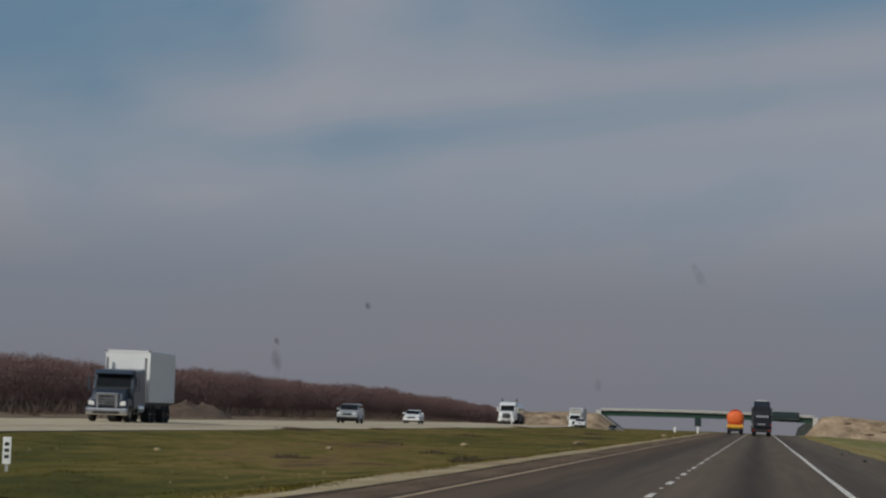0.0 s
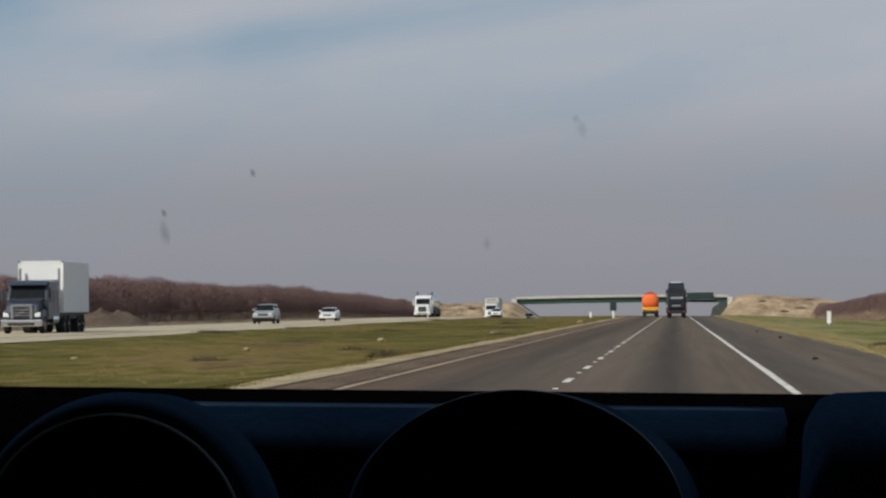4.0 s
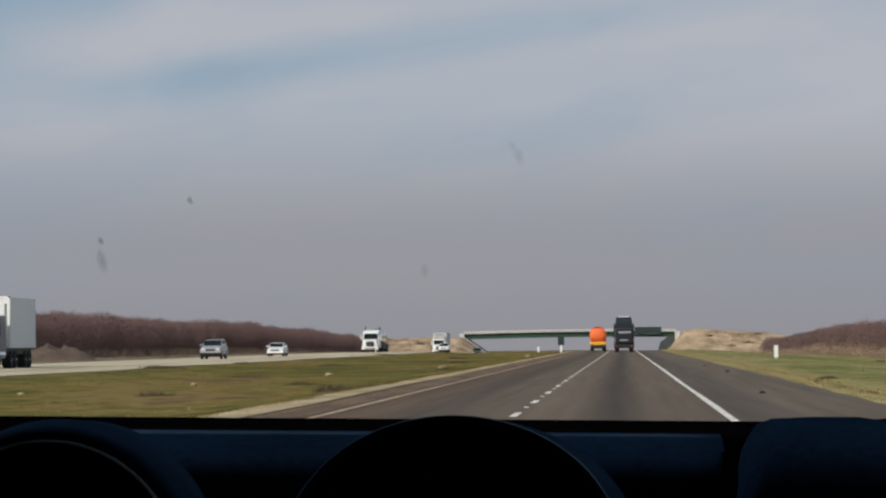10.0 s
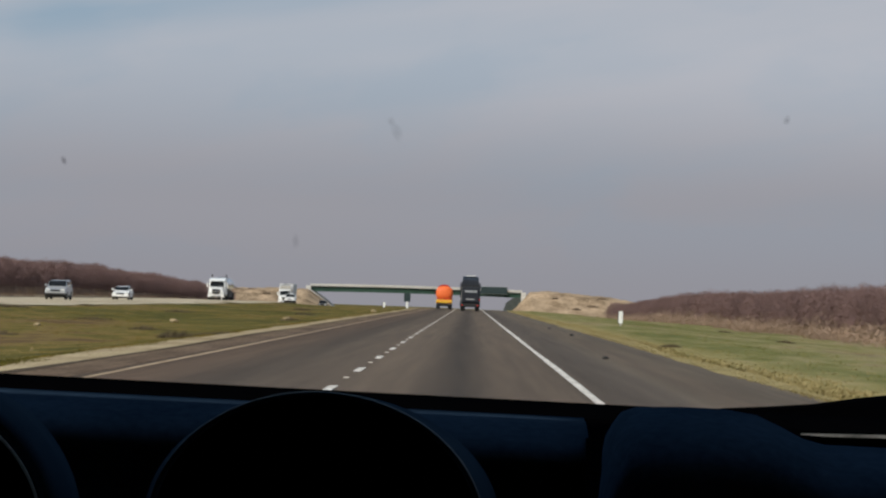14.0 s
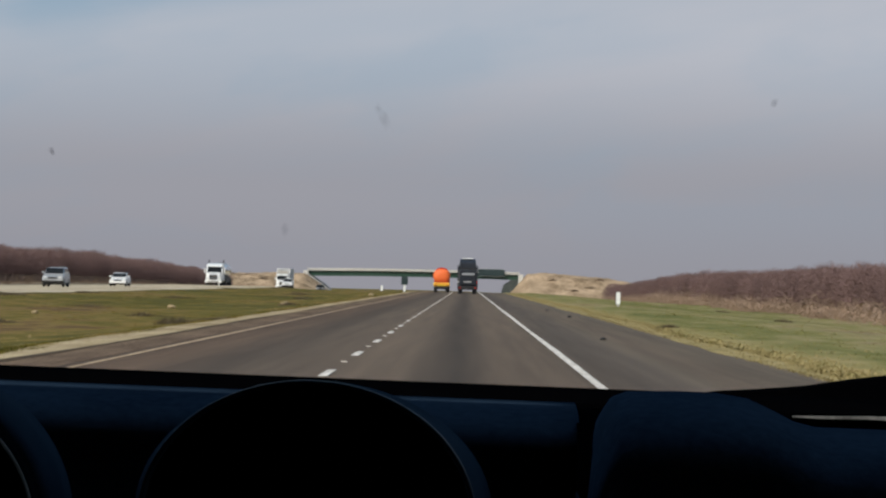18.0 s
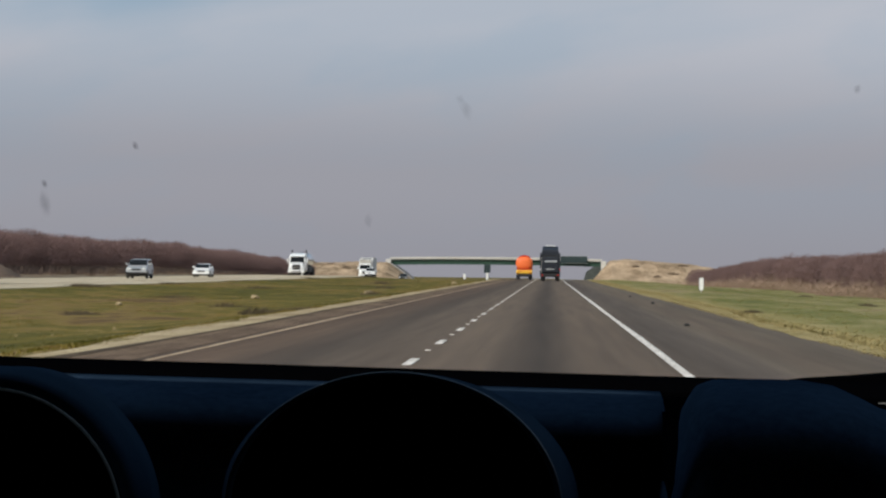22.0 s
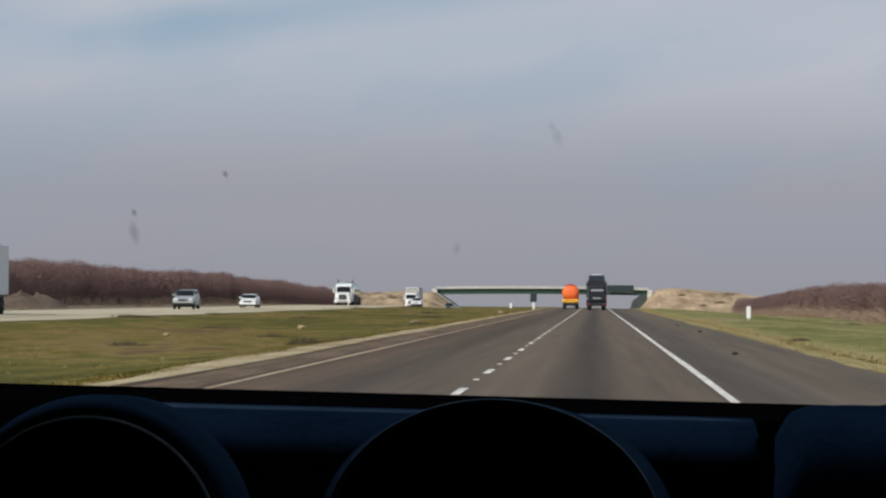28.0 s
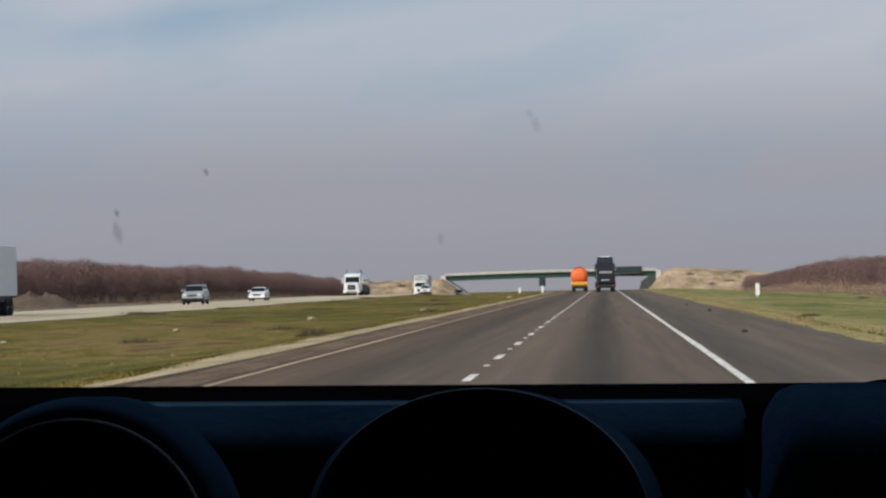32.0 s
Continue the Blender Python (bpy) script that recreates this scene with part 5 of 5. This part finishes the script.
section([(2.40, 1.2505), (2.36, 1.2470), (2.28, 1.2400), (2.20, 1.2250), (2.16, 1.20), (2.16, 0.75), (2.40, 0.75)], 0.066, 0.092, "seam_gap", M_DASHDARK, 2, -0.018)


def cowl(cx, top, a, b, y0, y1, drop, flare, edge, roll=0.004):
    """A hooded instrument cowl: a half-round shell, its opening towards the seats painted near-black for shade."""
    n = 40
    rings = []
    low = top - b - 0.10

    def arch(y, ra, rb, dz):
        r = [(cx + ra * math.cos(math.pi * k / n), y, top - b + dz + rb * math.sin(math.pi * k / n)) for k in range(n + 1)]
        return r

    outer = [arch(y0 + 0.010, a - roll, b - roll * 0.88, 0), arch(y0, a - roll * 0.55, b - roll * 0.45, 0), arch(y0 + 0.004 + roll * 0.6, a - roll * 0.2, b - roll * 0.15, 0), arch(y0 + 0.012 + roll * 2, a, b, 0), arch((y0 + y1) / 2, a * (1 + flare * 0.45), b, -drop * 0.35), arch(y1, a * (1 + flare), b, -drop)]
    c = part("instrument_cowl", loft(outer, cap=False, closed=False), M_COWL, dash, "rounded bluish instrument cowl", True)
    lip = [] if edge is None else [arch(y0 + 0.003, a - 0.0020, b - 0.0015, 0), arch(y0 - 0.0008, a - 0.0012, b - 0.0006, 0), arch(y0 - 0.0004, a - 0.0002, b + 0.0004, 0), arch(y0 + 0.008, a + 0.0004, b + 0.0006, 0)]
    # Separate lip in its own tone draws the highlight along the cowl.
    if lip:
        part("cowl_edge", loft(lip, cap=False, closed=False), edge, c, "thin cowl edge added for the highlight", True)
    for x in (cx - a, cx + a - 0.004):
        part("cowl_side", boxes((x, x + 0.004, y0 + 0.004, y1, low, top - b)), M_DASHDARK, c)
    # Lining and face carry the shade inside the cowl as a near-black colour.
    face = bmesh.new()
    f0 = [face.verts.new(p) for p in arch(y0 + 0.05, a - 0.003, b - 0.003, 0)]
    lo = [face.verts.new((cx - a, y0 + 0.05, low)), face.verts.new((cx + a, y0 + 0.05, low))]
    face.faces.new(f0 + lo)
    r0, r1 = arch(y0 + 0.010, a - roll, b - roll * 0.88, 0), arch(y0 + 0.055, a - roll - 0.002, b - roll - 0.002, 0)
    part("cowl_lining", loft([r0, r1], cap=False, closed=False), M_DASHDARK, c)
    part("instrument_face", face, M_DASHDARK, c, "instrument face painted near-black for the shade in the cowl")
    return c


cowl(-0.1240, 1.2745, 0.1145, 0.093, 2.06, 2.16, 0.003, 0.105, M_EDGELIGHT)
left = cowl(-0.399, 1.2745, 0.1085, 0.109, 2.06, 2.20, 0.0035, -0.07, None, 0.016)
bz, n = bmesh.new(), 72
rr = [[bz.verts.new((-0.399 + (0.0920 + d) * math.cos(2 * math.pi * k / n), 2.05 + e, 1.1690 + (0.0920 + d) * math.sin(2 * math.pi * k / n))) for d, e in ((-0.0008, 0), (0.0008, 0), (0.0008, 0.004), (-0.0008, 0.004))] for k in range(n)]
for k in range(n):
    for j in range(4):
        bz.faces.new((rr[k][j], rr[k][(j + 1) % 4], rr[(k + 1) % n][(j + 1) % 4], rr[(k + 1) % n][j]))
bmesh.ops.recalc_face_normals(bz, faces=bz.faces)
part("bezel", bz, M_BEZEL, left, "thin grey gauge ring")

# rounded pod at the end of the dashboard
POD = ((0.056, 1.12), (0.066, 1.19), (0.074, 1.225), (0.081, 1.245), (0.0850, 1.253), (0.0905, 1.2615), (0.101, 1.2655), (0.132, 1.2665), (0.165, 1.2660), (0.190, 1.2620), (0.208, 1.2540), (0.224, 1.2460),
       (0.240, 1.2420), (0.300, 1.2410), (0.50, 1.2400), (0.72, 1.2390))
FRONT = ((2.31, -0.004), (2.26, 0.0), (2.22, -0.001), (2.185, -0.004), (2.155, -0.009), (2.132, -0.016), (2.118, -0.025), (2.112, -0.035), (2.115, -0.048), (2.125, -0.062), (2.145, -0.08), (2.16, -0.12), (2.16, -0.30), (2.31, -0.30))
rings = [[(x, y + 0.012 * (1 - smoothstep(0.056, 0.10, x)), top + dz) for y, dz in FRONT] for x, top in POD]
part("end_pod", loft(rings), M_DASH, dash, "rounded padded end pod", True)
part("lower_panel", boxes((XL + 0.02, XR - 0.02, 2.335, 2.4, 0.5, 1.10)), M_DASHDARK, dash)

# wiper lying on the cowl outside; bright strip placed inside to fit the camera's view
wp = part("wiper", prism([(2.86, 1.16), (2.86, 1.215), (2.90, 1.235), (2.94, 1.16)], 0.10, 0.75, 0.004), M_DASHDARK, car_in, "black wiper and cowl")
rings = []
for k in range(15):
    x = 0.17 + 0.040 * k
    z = 1.2415 + 0.0046 * k + 0.0015 * math.sin(k * 1.7)
    rings.append([(x, 2.78, 1.20), (x, 2.78, z), (x, 2.79, z + 0.002), (x, 2.80, z), (x, 2.80, 1.20)])
part("wiper_blade", loft(rings), M_DASHDARK, wp)
rings = []
for k in range(24):
    x = 0.240 + 0.020 * k
    z = 1.2432 - 0.001 * math.exp(-((x - 0.27) / 0.02) ** 2) + 0.0006 * math.sin(k * 0.9)
    h = 0.0004 + 0.0009 * smoothstep(0.24, 0.28, x) * (1 + 0.35 * math.sin(k * 1.9))
    rings.append([(x, 2.412, z - h), (x, 2.412, z + h), (x, 2.417, z + h), (x, 2.417, z - h)])
part("wiper_strip", loft(rings), M_PATCHMETAL, car_in, "bright patchy metal strip")


# ---- dried insect smears on the windscreen ----
def smear(x, z, w, h, lean, material, seed):
    """A thin irregular film that lies on the inside of the glass."""
    q = random.Random(seed)
    n, m = 20, 3
    vs, fs = [], []
    for i in range(m + 1):
        for k in range(n):
            a = 6.2832 * k / n
            r = i / m * (1 + (0.12 * q.uniform(-1, 1) if i == m else 0))
            pz = z + h / 2 * r * math.sin(a)
            px = x + w / 2 * r * math.cos(a) - lean * h / 2 * r * math.sin(a)
            vs.append((px, 2.45 - (pz - 1.42) / SL - 0.0015, pz - 0.0012))
    for i in range(m):
        for k in range(n):
            fs.append((i * n + k, i * n + (k + 1) % n, (i + 1) * n + (k + 1) % n, (i + 1) * n + k))
    return tagged(raw("insect_smear", vs, fs, material), "dried dark insect smear on the windscreen", "smear", "windscreen smears")


smear(-0.3494, 1.4412, 0.0058, 0.0085, 0.2, M_SPLAT, 1)
smear(-0.4299, 1.4118, 0.0060, 0.0080, 0.0, M_SPLAT, 2)
smear(-0.4335, 1.3965, 0.0095, 0.0280, -0.28, M_FILM, 3)
smear(-0.1696, 1.3850, 0.0080, 0.0150, -0.4, M_FAINT, 4)
smear(-0.0900, 1.4765, 0.0070, 0.0090, 0.4, M_FAINT, 5)
smear(-0.0855, 1.4690, 0.0085, 0.0210, 0.5, M_FAINT, 8)
smear(0.2125, 1.4866, 0.0070, 0.0085, 0.0, M_FILM, 6)
